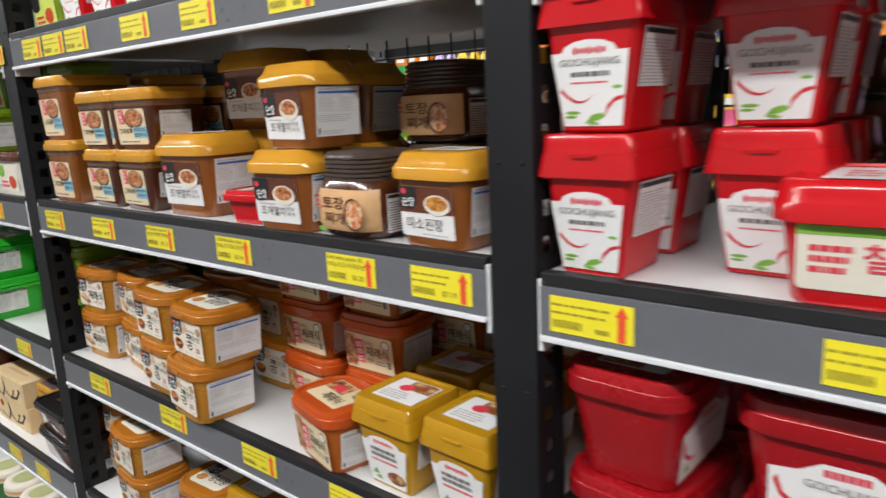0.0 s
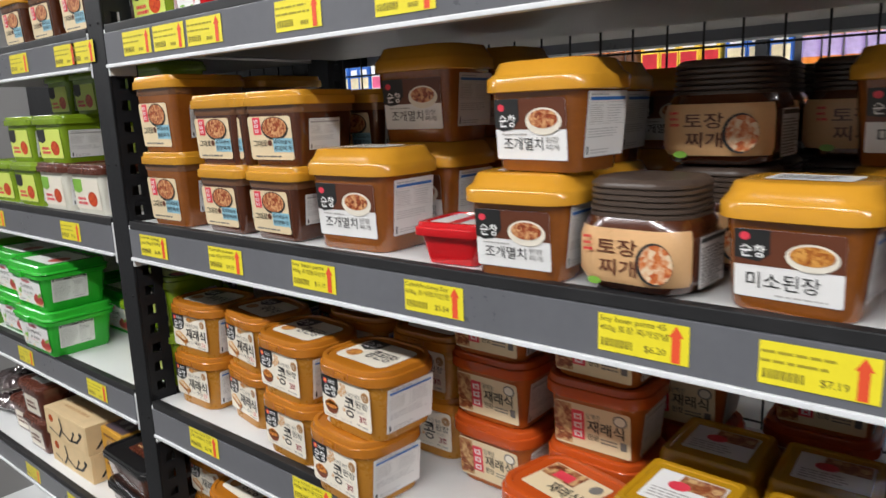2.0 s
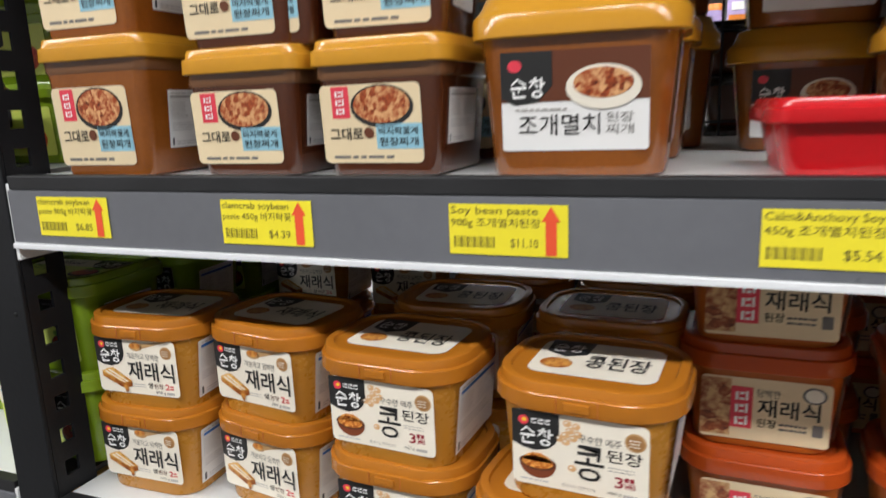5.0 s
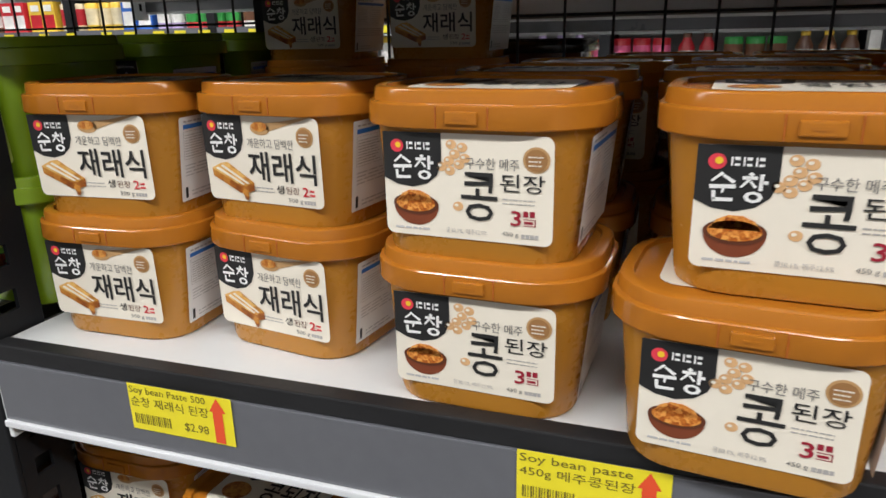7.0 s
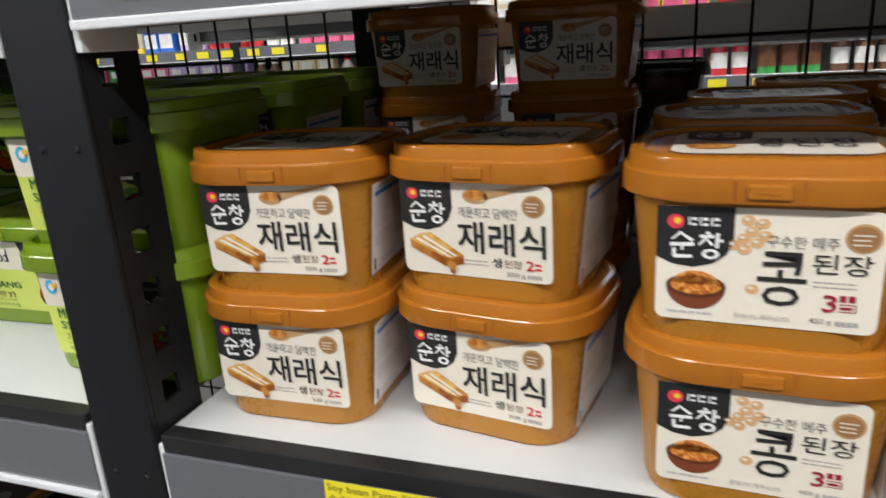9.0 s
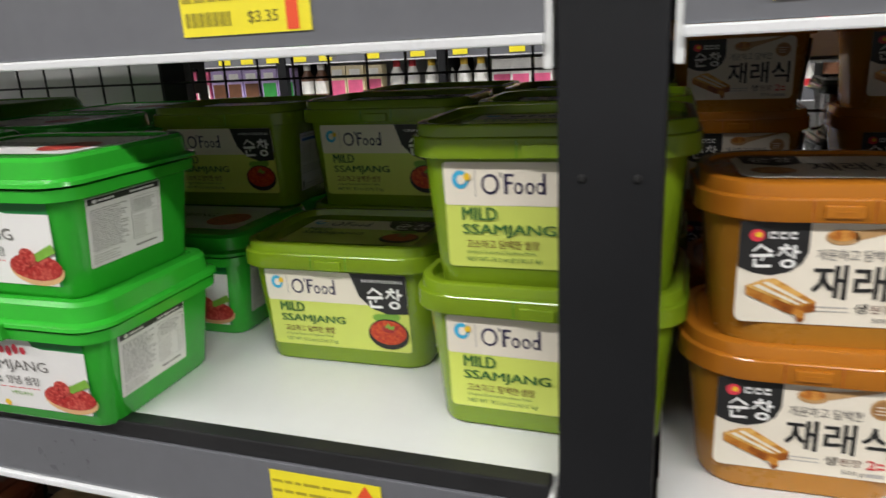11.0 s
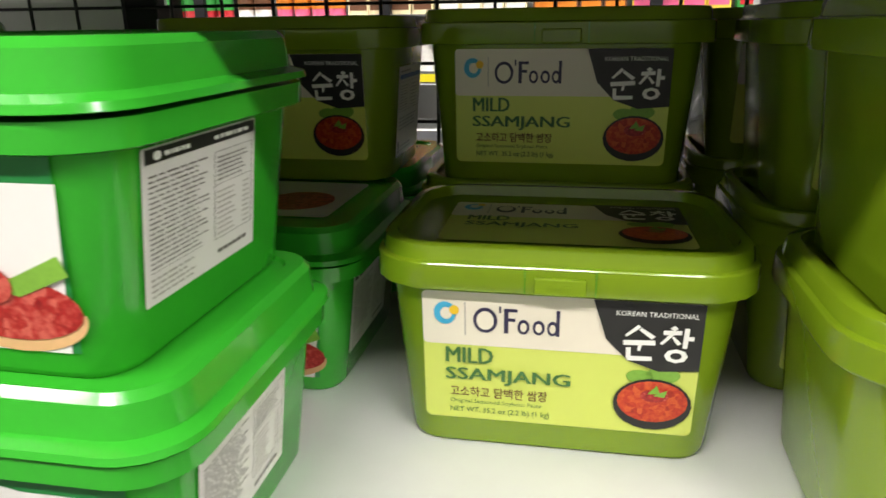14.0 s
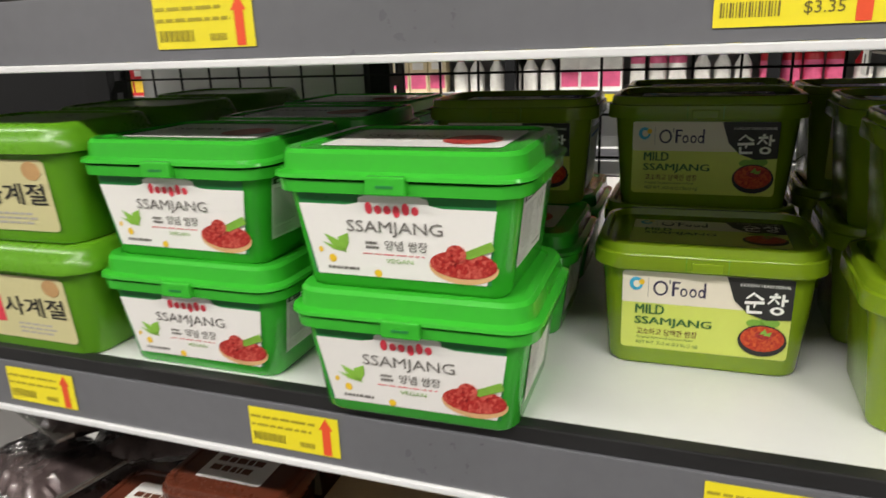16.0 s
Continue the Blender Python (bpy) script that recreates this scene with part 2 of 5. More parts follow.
def face_frame(w0, d0, w1, d1, h, side):
    """The plane of a tapered wall: u across, v up from the base, n outward."""
    if side == "front":
        u, base, up = Vector((1, 0, 0)), Vector((0, -d0 / 2, 0)), Vector((0, -(d1 - d0) / 2, h))
    elif side == "right":
        u, base, up = Vector((0, 1, 0)), Vector((w0 / 2, 0, 0)), Vector(((w1 - w0) / 2, 0, h))
    else:
        u, base, up = Vector((1, 0, 0)), Vector((0, 0, h)), Vector((0, 1, 0))
    v = up.normalized()
    m = Matrix((u, v, u.cross(v))).transposed().to_4x4()
    return Matrix.Translation(base) @ m


def rrect(x0, y0, x1, y1, r=0.0, seg=4):
    if r <= 0:
        return [(x0, y0), (x1, y0), (x1, y1), (x0, y1)]
    return [(p[0] + (x0 + x1) / 2, p[1] + (y0 + y1) / 2) for p in ring_points(x1 - x0, y1 - y0, r, 0, seg)]


def oval(x, y, a, b, n=22, a0=0, a1=360):
    return [(x + a * math.cos(radians(a0 + (a1 - a0) * i / n)), y + b * math.sin(radians(a0 + (a1 - a0) * i / n))) for i in range(n + (a1 - a0 < 360))]


def printed(name, polys, material, parent, frame_m, n, label=""):
    bm = bmesh.new()
    for poly in polys:
        bm.faces.new([bm.verts.new(frame_m @ Vector((x, y, n))) for x, y in poly])
    return part(name, bm, material, parent, label)


GLYPHS = {}


def glyphs(text, bold):
    """Outlines of a word in the built-in font, scaled to a unit box."""
    if (text, bold) not in GLYPHS:
        cu = bpy.data.curves.new("word", "FONT")
        cu.body, cu.resolution_u, cu.offset = text, 2, bold * 0.35
        ob = new("word", cu)
        bpy.context.view_layer.update()
        me = bpy.data.meshes.new_from_object(ob.evaluated_get(bpy.context.evaluated_depsgraph_get()))
        xs, ys = [v.co.x for v in me.vertices], [v.co.y for v in me.vertices]
        x0, x1, y0, y1 = min(xs), max(xs), min(ys), max(ys)
        GLYPHS[text, bold] = ([((v.co.x - x0) / (x1 - x0), (v.co.y - y0) / (y1 - y0)) for v in me.vertices], [tuple(p.vertices) for p in me.polygons])
        bpy.data.objects.remove(ob)
        bpy.data.curves.remove(cu)
        bpy.data.meshes.remove(me)
    return GLYPHS[text, bold]


def words(text, material, parent, frame_m, x0, y0, x1, y1, n, bold=0.0, name="lettering"):
    pts, polys = glyphs(text, bold)
    me = bpy.data.meshes.new(name)
    me.from_pydata([frame_m @ Vector((x0 + (x1 - x0) * a, y0 + (y1 - y0) * b, n)) for a, b in pts], [], polys)
    me.materials.append(M[material])
    ob = new(name, me)
    ob.parent = parent
    return ob


def dashes(x0, y0, x1, y1, rows, seed=1, fill=0.45):
    """Lines of small print as broken bars."""
    rng, polys = random.Random(seed), []
    step = (y1 - y0) / rows
    for i in range(rows):
        x, y = x0, y0 + step * i
        end = x1 - (x1 - x0) * rng.random() * 0.25
        while x < end:
            e = min(end, x + (x1 - x0) * rng.uniform(0.06, 0.22))
            polys.append([(x, y), (e, y), (e, y + step * fill), (x, y + step * fill)])
            x = e + (x1 - x0) * 0.03
    return polys


class Sheet:
    """A printed label; places on it run from 0 to 1 across and up."""

    def __init__(self, parent, frame_m, x0, y0, x1, y1, material, r=0.003, name="front_label", label="", n=0.0006, outline=None):
        self.f, self.b, self.n = frame_m, (x0, y0, x1, y1), n
        poly = [self.p(a, b) for a, b in outline] if outline else rrect(x0, y0, x1, y1, r)
        self.ob = printed(name, [poly], material, parent, frame_m, n, label)

    def p(self, a, b):
        x0, y0, x1, y1 = self.b
        return x0 + (x1 - x0) * a, y0 + (y1 - y0) * b

    def rect(self, a0, b0, a1, b1, material, up=1, name="print", r=0.0):
        p, q = self.p(a0, b0), self.p(a1, b1)
        return printed(name, [rrect(*p, *q, r)], material, self.ob, self.f, self.n + 0.0003 * up)

    def oval(self, a, b, ra, rb, material, up=1, name="print", a0=0, a1=360):
        x, y = self.p(a, b)
        x0, y0, x1, y1 = self.b
        return printed(name, [oval(x, y, ra * (x1 - x0), rb * (y1 - y0), a0=a0, a1=a1)], material, self.ob, self.f, self.n + 0.0003 * up)

    def poly(self, pts, material, up=1, name="print"):
        return printed(name, [[self.p(*q) for q in pts]], material, self.ob, self.f, self.n + 0.0003 * up)

    def polys(self, lists, material, up=1, name="print"):
        return tagged(printed(name, [[self.p(*q) for q in pts] for pts in lists], material, self.ob, self.f, self.n + 0.0003 * up), kind="stuff")

    def dash(self, a0, b0, a1, b1, rows, material, up=1, seed=1, fill=0.45):
        return tagged(printed("small_print", dashes(*self.p(a0, b0), *self.p(a1, b1), rows, seed, fill), material, self.ob, self.f, self.n + 0.0003 * up), kind="stuff")

    def text(self, s, a0, b0, a1, b1, material="ink", up=2, bold=0.0):
        return words(s, material, self.ob, self.f, *self.p(a0, b0), *self.p(a1, b1), self.n + 0.0003 * up, bold)

    def heavy(self, s, a0, b0, a1, b1, material, up=2):
        """A heavy word: struck twice, a hair apart."""
        for i in range(2):
            self.text(s, a0 + 0.005 * i, b0, a1 + 0.005 * i, b1, material, up + 0.3 * i)

    def crest(self, a0, b0, a1, b1, material="ink_white", up=3):
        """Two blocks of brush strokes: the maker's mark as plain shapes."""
        w, h = a1 - a0, b1 - b0

        def bar(x0, y0, x1, y1, t0=0.035, t1=0.035):
            """A brush stroke from one place to another, as thick as it is long-drawn."""
            d = Vector((x1 - x0, y1 - y0)).normalized()
            nx, ny = -d.y, d.x
            return [(a0 + w * (x + nx * t), b0 + h * (y + ny * t * 2)) for x, y, t in ((x0, y0, t0), (x0, y0, -t0), (x1, y1, -t1), (x1, y1, t1))]

        def ring(x, y, rx, ry):
            turn = [radians(45 * i) for i in range(8)]
            p = [[(a0 + w * (x + k * rx * math.cos(t)), b0 + h * (y + k * ry * math.sin(t))) for t in turn] for k in (1.0, 0.5)]
            return [[p[0][i], p[0][(i + 1) % 8], p[1][(i + 1) % 8], p[1][i]] for i in range(8)]

        strokes = [bar(0.22, 0.98, 0.03, 0.68, 0.03, 0.02), bar(0.23, 0.9, 0.43, 0.66, 0.025, 0.035), bar(0.0, 0.49, 0.46, 0.53), bar(0.25, 0.49, 0.23, 0.28, 0.03, 0.02),
                   bar(0.08, 0.36, 0.09, 0.04), bar(0.07, 0.05, 0.43, 0.07, 0.035, 0.03), bar(0.68, 1.0, 0.74, 0.92), bar(0.56, 0.83, 0.82, 0.85, 0.03, 0.03),
                   bar(0.7, 0.83, 0.54, 0.5, 0.03, 0.02), bar(0.7, 0.72, 0.8, 0.52, 0.02, 0.03), bar(0.89, 0.98, 0.88, 0.42), bar(0.89, 0.7, 1.0, 0.7, 0.03, 0.03)]
        strokes += ring(0.77, 0.19, 0.17, 0.2)
        self.polys(strokes, material, up, "crest")


def info_label(root, frame_m, x0, y0, x1, y1, head="ink_blue", seed=1):
    """The white panel of small print on a tub's side."""
    s = Sheet(root, frame_m, x0, y0, x1, y1, "paper", 0.001, "side_label", "white printed nutrition label")
    s.rect(0.05, 0.86, 0.95, 0.91, head, name="header")
    s.dash(0.06, 0.935, 0.6, 0.97, 1, "ink_light", seed=seed + 3, fill=0.6)
    s.polys([rrect(0.05, 0.5, 0.055, 0.83), rrect(0.49, 0.5, 0.495, 0.83), rrect(0.945, 0.5, 0.95, 0.83), rrect(0.05, 0.5, 0.95, 0.504), rrect(0.05, 0.826, 0.95, 0.83)], "ink_light", 1, "table_frame")
    s.dash(0.07, 0.53, 0.42, 0.81, 9, "ink_light", seed=seed, fill=0.32)
    s.dash(0.53, 0.53, 0.9, 0.81, 7, "ink_pale", seed=seed + 1, fill=0.32)
    s.dash(0.06, 0.3, 0.92, 0.46, 4, "ink_pale", seed=seed + 2, fill=0.35)
    s.dash(0.14, 0.05, 0.62, 0.14, 2, "ink_pale", seed=seed + 4, fill=0.4)
    s.rect(0.05, 0.04, 0.085, 0.17, "ink", name="bar_mark")
    return s


# ---- the tubs ----
def tub_shell(name, w, d, h, lid_h, body, lid, taper=0.011, taper_d=None, r=0.016, lid_r=0.02, over=0.005, clear=None, dome=0.0, label="", category="tub", group="", seg=6, recess=0.007, sink=0.0018):
    """A tapered tub with a skirted lid, standing on its base, front to -y. Gives the root and its front, right and top planes."""
    root = tagged(new(name), label, category, group)
    w1, d1, hb = w - 2 * over, d - 2 * over, h - lid_h * 0.7
    w0, d0 = w1 - 2 * taper, d1 - 2 * (taper * 0.8 if taper_d is None else taper_d)
    rings = [(w0 - 0.006, d0 - 0.006, r * 0.7, 0), (w0 - 0.002, d0 - 0.002, r * 0.8, 0.0012), (w0, d0, r * 0.85, 0.004), (w1, d1, r, hb)]
    smooth(part("body", loft(rings, seg), body, root), 35)
    z0 = h - lid_h
    if dome:
        lr = [(w - 0.003, d - 0.003, lid_r, z0), (w, d, lid_r, z0 + 0.0008), (w, d, lid_r, z0 + lid_h * 0.42), (w - 0.0028, d - 0.0028, lid_r, z0 + lid_h * 0.5),
              (w - 0.003 - dome, d - 0.003 - dome, lid_r, h - 0.004 - dome), (w - 0.006 - dome * 1.6, d - 0.006 - dome * 1.6, lid_r, h - 0.0012), (w - 0.011 - dome * 2, d - 0.011 - dome * 2, lid_r * 0.9, h)]
    else:
        k = z0 + lid_h * 0.62
        lr = [(w - 0.003, d - 0.003, lid_r, z0), (w - 0.0006, d - 0.0006, lid_r, z0 + 0.0003), (w, d, lid_r, z0 + 0.001), (w - 0.0006, d - 0.0006, lid_r, k - 0.0006), (w - 0.0014, d - 0.0014, lid_r, k),
              (w - 0.0042, d - 0.0042, lid_r, k + 0.0004), (w - 0.0056, d - 0.0056, lid_r * 0.97, h - 0.0016), (w - 0.0066, d - 0.0066, lid_r * 0.95, h - 0.0005), (w - 0.0085, d - 0.0085, lid_r * 0.92, h)]
    if recess:
        lr += [(w - 0.011 - dome * 2 - recess, d - 0.011 - dome * 2 - recess, lid_r * 0.8, h), (w - 0.013 - dome * 2 - recess, d - 0.013 - dome * 2 - recess, lid_r * 0.75, h - sink)]
    smooth(part("lid", loft(lr, seg), lid, root), 50 if dome else 30)
    if clear:
        smooth(part("clear_collar", loft([(w1 - 0.0012, d1 - 0.0012, r, hb - 0.014), (w1 + 0.001, d1 + 0.001, r, hb - 0.012), (w1 + 0.001, d1 + 0.001, r, hb)], seg, False, False), clear, root, "clear plastic collar above the paste"), 40)
    top_z = h - (sink if recess else 0)
    front = face_frame(w0, d0, w1, d1, hb, "front")
    right = face_frame(w0, d0, w1, d1, hb, "right")
    top = face_frame(w0, d0, w1, d1, top_z, "top")
    return root, front, right, top


def latch(root, d, z, w, material, proud=0.0025, h=0.009):
    bm = boxed(-w / 2, w / 2, -d / 2 - proud, -d / 2 + 0.002, z, z + h, 0.0008)
    ob = part("latch", bm, material, root)
    part("latch_slot", boxed(-w * 0.22, w * 0.22, -d / 2 - proud - 0.0003, -d / 2, z + h * 0.4, z + h * 0.58), material, ob)


BLOB = [(0.0, 1.0), (0.36, 1.0), (0.36, 0.72), (0.33, 0.6), (0.27, 0.52), (0.18, 0.48), (0.08, 0.50), (0.0, 0.56)]


def doenjang(kind):
    root, f, s, t = tub_shell("soybean_paste_tub", 0.1225, 0.104, 0.083, 0.018, "ochre", "ochre_lid", taper=0.007, taper_d=0.001, r=0.029, lid_r=0.036,
                              label="ochre plastic soybean paste tub with orange-brown lid and cream label", group="ochre soybean paste tubs")
    latch(root, 0.104, 0.0675, 0.016, "ochre_lid", 0.0012, 0.006)
    for x in (-0.0125, 0.0125):
        part("lid_score", boxed(x - 0.0003, x + 0.0003, -0.0522, -0.0515, 0.0655, 0.0755), "orange", root)
    low = 0.014 if kind == 1 else 0.0125
    L = Sheet(root, f, -0.042, low, 0.042, low + 0.0505, "cream", 0.004, label="cream paper label with dish picture")
    L.poly(BLOB, "ink", 1, "black_corner")
    L.oval(0.09, 0.87, 0.04, 0.062, "ink_pink", 2, "red_dot")
    L.oval(0.098, 0.878, 0.018, 0.028, "ink_yellow", 3, "yellow_dot")
    L.polys([rrect(0.15 + 0.052 * i, 0.84, 0.158 + 0.052 * i, 0.91) for i in range(3)] + [rrect(0.165 + 0.052 * i, 0.885, 0.188 + 0.052 * i, 0.91) for i in range(3)] + [rrect(0.165 + 0.052 * i, 0.84, 0.188 + 0.052 * i, 0.86) for i in range(3)], "ink_white", 2, "white_mark")
    L.crest(0.065, 0.56, 0.315, 0.79)
    if kind == 1:
        # a wooden spoon of paste
        L.polys([oval(0.52, 0.865, 0.085, 0.075), [(0.57, 0.93), (0.72, 0.955), (0.86, 1.0), (0.93, 1.0), (0.72, 0.9), (0.58, 0.83)]], "ink_tan", 1, "spoon")
        L.oval(0.515, 0.885, 0.066, 0.055, "beans", 2, "spoon_food")
        L.oval(0.885, 0.79, 0.07, 0.112, "ink_tan", 1, "seal")
        L.oval(0.885, 0.79, 0.058, 0.094, "ink_brown_pale", 2, "seal_field")
        L.dash(0.845, 0.74, 0.925, 0.85, 3, "cream", 3, 12, 0.35)
        L.text("개운하고 담백한", 0.4, 0.645, 0.79, 0.755, "ink_grey", 2)
        L.text("재래식", 0.39, 0.265, 0.96, 0.605, "ink", 2, 0.04)
        L.text("생", 0.615, 0.135, 0.68, 0.235, "ink", 2, 0.02)
        L.text("된장", 0.695, 0.14, 0.81, 0.225, "ink_brown", 2)
        L.text("2", 0.835, 0.13, 0.885, 0.235, "ink_red", 2, 0.03)
        L.dash(0.89, 0.135, 0.94, 0.23, 2, "ink_red", 1, 5, 0.5)
        L.text("500 g", 0.71, 0.035, 0.83, 0.095, "ink_grey", 2)
        L.dash(0.84, 0.04, 0.95, 0.085, 1, "ink_light", 1, 5, 0.9)
        L.dash(0.41, 0.135, 0.6, 0.215, 2, "ink_light", 1, 3, 0.35)
        # a cut block of fermented soybean, with its crust and soft side
        L.poly([(0.05, 0.37), (0.14, 0.44), (0.2, 0.455), (0.42, 0.235), (0.42, 0.14), (0.34, 0.1), (0.29, 0.1), (0.055, 0.28)], "cake_side", 2, "soy_cake")
        L.poly([(0.05, 0.37), (0.14, 0.44), (0.2, 0.455), (0.42, 0.235), (0.35, 0.185), (0.3, 0.19)], "cake_print", 3, "cake_top")
        L.polys([[(0.09, 0.375), (0.115, 0.395), (0.345, 0.21), (0.325, 0.2)], [(0.135, 0.41), (0.16, 0.425), (0.385, 0.225), (0.365, 0.215)]], "cream", 4, "cake_stripe")
        L.poly([(0.31, 0.12), (0.365, 0.14), (0.37, 0.06), (0.355, 0.02), (0.335, 0.03), (0.325, 0.08)], "cake_side", 4, "drip")
    else:
        beans = ((0.41, 0.9), (0.475, 0.875), (0.43, 0.81), (0.49, 0.775), (0.395, 0.745), (0.455, 0.715), (0.4, 0.655), (0.445, 0.32), (0.35, 0.69))
        L.polys([oval(x + 0.01, y, 0.031, 0.044) for x, y in beans], "peach", 1, "bean_print")
        L.polys([oval(x + 0.002, y + 0.012, 0.012, 0.015, 10) for x, y in beans], "cream", 2, "bean_shine")
        L.text("구수한 메주", 0.505, 0.685, 0.81, 0.79, "ink_grey", 2)
        L.oval(0.905, 0.79, 0.075, 0.118, "ink_tan", 1, "seal")
        L.oval(0.905, 0.79, 0.062, 0.098, "ink_brown_pale", 2, "seal_field")
        L.dash(0.862, 0.735, 0.948, 0.85, 3, "cream", 3, 12, 0.35)
        L.dash(0.715, 0.375, 0.91, 0.45, 2, "ink_light", 1, 13, 0.3)
        L.text("콩", 0.475, 0.195, 0.69, 0.655, "ink", 2, 0.008)
        L.text("된장", 0.705, 0.49, 0.955, 0.655, "ink", 2, 0.006)
        L.text("3", 0.765, 0.175, 0.825, 0.32, "ink_wine", 2, 0.03)
        L.polys([rrect(0.835, 0.265, 0.862, 0.32), rrect(0.872, 0.265, 0.9, 0.32), rrect(0.835, 0.18, 0.905, 0.187), rrect(0.835, 0.24, 0.905, 0.247), rrect(0.9, 0.18, 0.906, 0.247), rrect(0.84, 0.2, 0.89, 0.225)], "ink_wine", 1, "red_mark")
        L.text("450 g", 0.715, 0.06, 0.81, 0.115, "ink_grey", 2)
        L.dash(0.825, 0.06, 0.94, 0.105, 1, "ink_light", 1, 5, 0.9)
        L.text("콩30.1%, 메주12.9%", 0.38, 0.055, 0.63, 0.11, "ink_light", 2)
        L.dash(0.06, 0.06, 0.34, 0.09, 1, "ink_pale", 1, 6, 0.7)
        # a dark bowl heaped with shredded paste
        L.oval(0.195, 0.305, 0.14, 0.2, "bowl_rim", 1, "bowl", 180, 360)
        L.oval(0.195, 0.315, 0.142, 0.105, "ink_brown", 2, "bowl_rim")
        L.polys([oval(0.195, 0.325, 0.122, 0.085), [(0.08, 0.335), (0.11, 0.41), (0.16, 0.45), (0.225, 0.45), (0.28, 0.41), (0.31, 0.335)]], "noodle_print", 3, "dish")
    info_label(root, s, -0.034, 0.010, 0.036, 0.062, seed=kind)
    T = Sheet(root, t, -0.04, -0.03, 0.042, 0.031, "cream", 0.01, "top_label", "cream paper lid label")
    T.poly([(0.05, 1), (0.42, 1), (0.4, 0.62), (0.24, 0.5), (0.06, 0.62)], "ink", 1, "black_corner")
    T.crest(0.1, 0.62, 0.36, 0.86)
    T.oval(0.2, 0.3, 0.13, 0.15, "beans", 1, "dish")
    T.text("재래식" if kind == 1 else "콩된장", 0.42, 0.25, 0.92, 0.62, "ink", 2, 0.03)
    return root


def orange_tub():
    root, f, s, t = tub_shell("orange_soybean_paste_tub", 0.116, 0.094, 0.081, 0.019, "orange", "orange_lid", taper=0.007, r=0.022, lid_r=0.028,
                              label="orange plastic soybean paste tub with red-orange lid and beige label", group="orange soybean paste tubs")
    L = Sheet(root, f, -0.041, 0.007, 0.043, 0.056, "beige", 0.003, label="beige paper label with red banner")
    L.rect(0.0, 0.05, 0.24, 0.97, "meal_print", 1, "picture")
    L.rect(0.24, 0.2, 0.41, 0.86, "ink_pink", 2, "red_banner")
    L.polys([q for y in (0.25, 0.45, 0.65) for q in (rrect(0.275, y, 0.3, y + 0.13), rrect(0.31, y + 0.09, 0.345, y + 0.13), rrect(0.31, y, 0.345, y + 0.04), rrect(0.355, y, 0.375, y + 0.15))], "ink_white", 3, "white_mark")
    L.text("담백한", 0.44, 0.72, 0.62, 0.85, "ink_grey", 2)
    L.text("재래식", 0.45, 0.42, 0.92, 0.7, "ink", 2, 0.035)
    L.text("된장", 0.45, 0.24, 0.6, 0.38, "ink", 2, 0.02)
    L.dash(0.62, 0.22, 0.84, 0.37, 2, "ink_grey", 1, 8)
    L.oval(0.87, 0.82, 0.09, 0.13, "ink_grey", 1, "seal_ring")
    L.oval(0.87, 0.82, 0.07, 0.1, "cream", 2, "seal")
    L.rect(0.87, 0.18, 0.95, 0.37, "ink_grey", 1, "stamp", 0.001)
    info_label(root, s, -0.027, 0.008, 0.029, 0.055, "ink_light", 11)
    T = Sheet(root, t, -0.036, -0.026, 0.036, 0.026, "beige", 0.003, "top_label", "beige paper lid label")
    T.rect(0.02, 0.5, 0.6, 0.97, "meal_print", 1, "picture")
    T.rect(0.2, 0.55, 0.5, 0.8, "ink_pink", 2, "red_banner")
    T.text("재래식", 0.35, 0.12, 0.85, 0.44, "ink", 2, 0.03)
    T.oval(0.85, 0.75, 0.09, 0.14, "ink_grey", 1, "seal")
    return root


def anchovy_tub(big):
    """A clear tub of amber paste under a domed golden lid."""
    w, d, h = (0.13, 0.105, 0.111) if big else (0.112, 0.092, 0.093)
    root, f, s, t = tub_shell("stew_paste_tub", w, d, h, 0.029 if big else 0.026, "amber", "gold_lid", taper=0.007, r=0.022, lid_r=0.028, over=0.005, dome=0.006, recess=0,
                              label=("large " if big else "small ") + "clear tub of brown stew paste with domed golden lid", group="stew paste tubs")
    lw, y0, y1 = (0.043, 0.016, 0.074) if big else (0.037, 0.011, 0.062)
    L = Sheet(root, f, -lw, y0, lw, y1, "paper", 0.002, label="white and brown printed label with stew bowl")
    L.rect(0.0, 0.5, 1.0, 1.0, "ink_brown", 1, "dark_band")
    L.poly([(0, 1), (0.36, 1), (0.36, 0.66), (0.26, 0.5), (0.1, 0.47), (0, 0.54)], "ink", 2, "black_corner")
    L.oval(0.1, 0.86, 0.05, 0.06, "ink_pink", 3, "red_dot")
    L.crest(0.07, 0.54, 0.31, 0.74)
    L.oval(0.7, 0.63, 0.25, 0.22, "cream", 3, "bowl")
    L.oval(0.7, 0.67, 0.2, 0.15, "stew", 4, "stew")
    L.text("조개멸치", 0.12, 0.16, 0.68, 0.37, "ink", 2)
    L.text("된장", 0.72, 0.28, 0.9, 0.38, "ink_grey", 2)
    L.text("찌개", 0.72, 0.16, 0.9, 0.26, "ink_grey", 2)
    L.dash(0.1, 0.41, 0.48, 0.46, 1, "ink_light", 2, 4)
    info_label(root, s, -d * 0.3, y0 + 0.002, d * 0.33, y1 + 0.004, seed=21)
    T = Sheet(root, t, -w * 0.25, -d * 0.2, w * 0.25, d * 0.22, "paper", 0.003, "top_label", "white lid label")
    T.dash(0.1, 0.2, 0.9, 0.8, 4, "ink_grey", 1, 9)
    return root


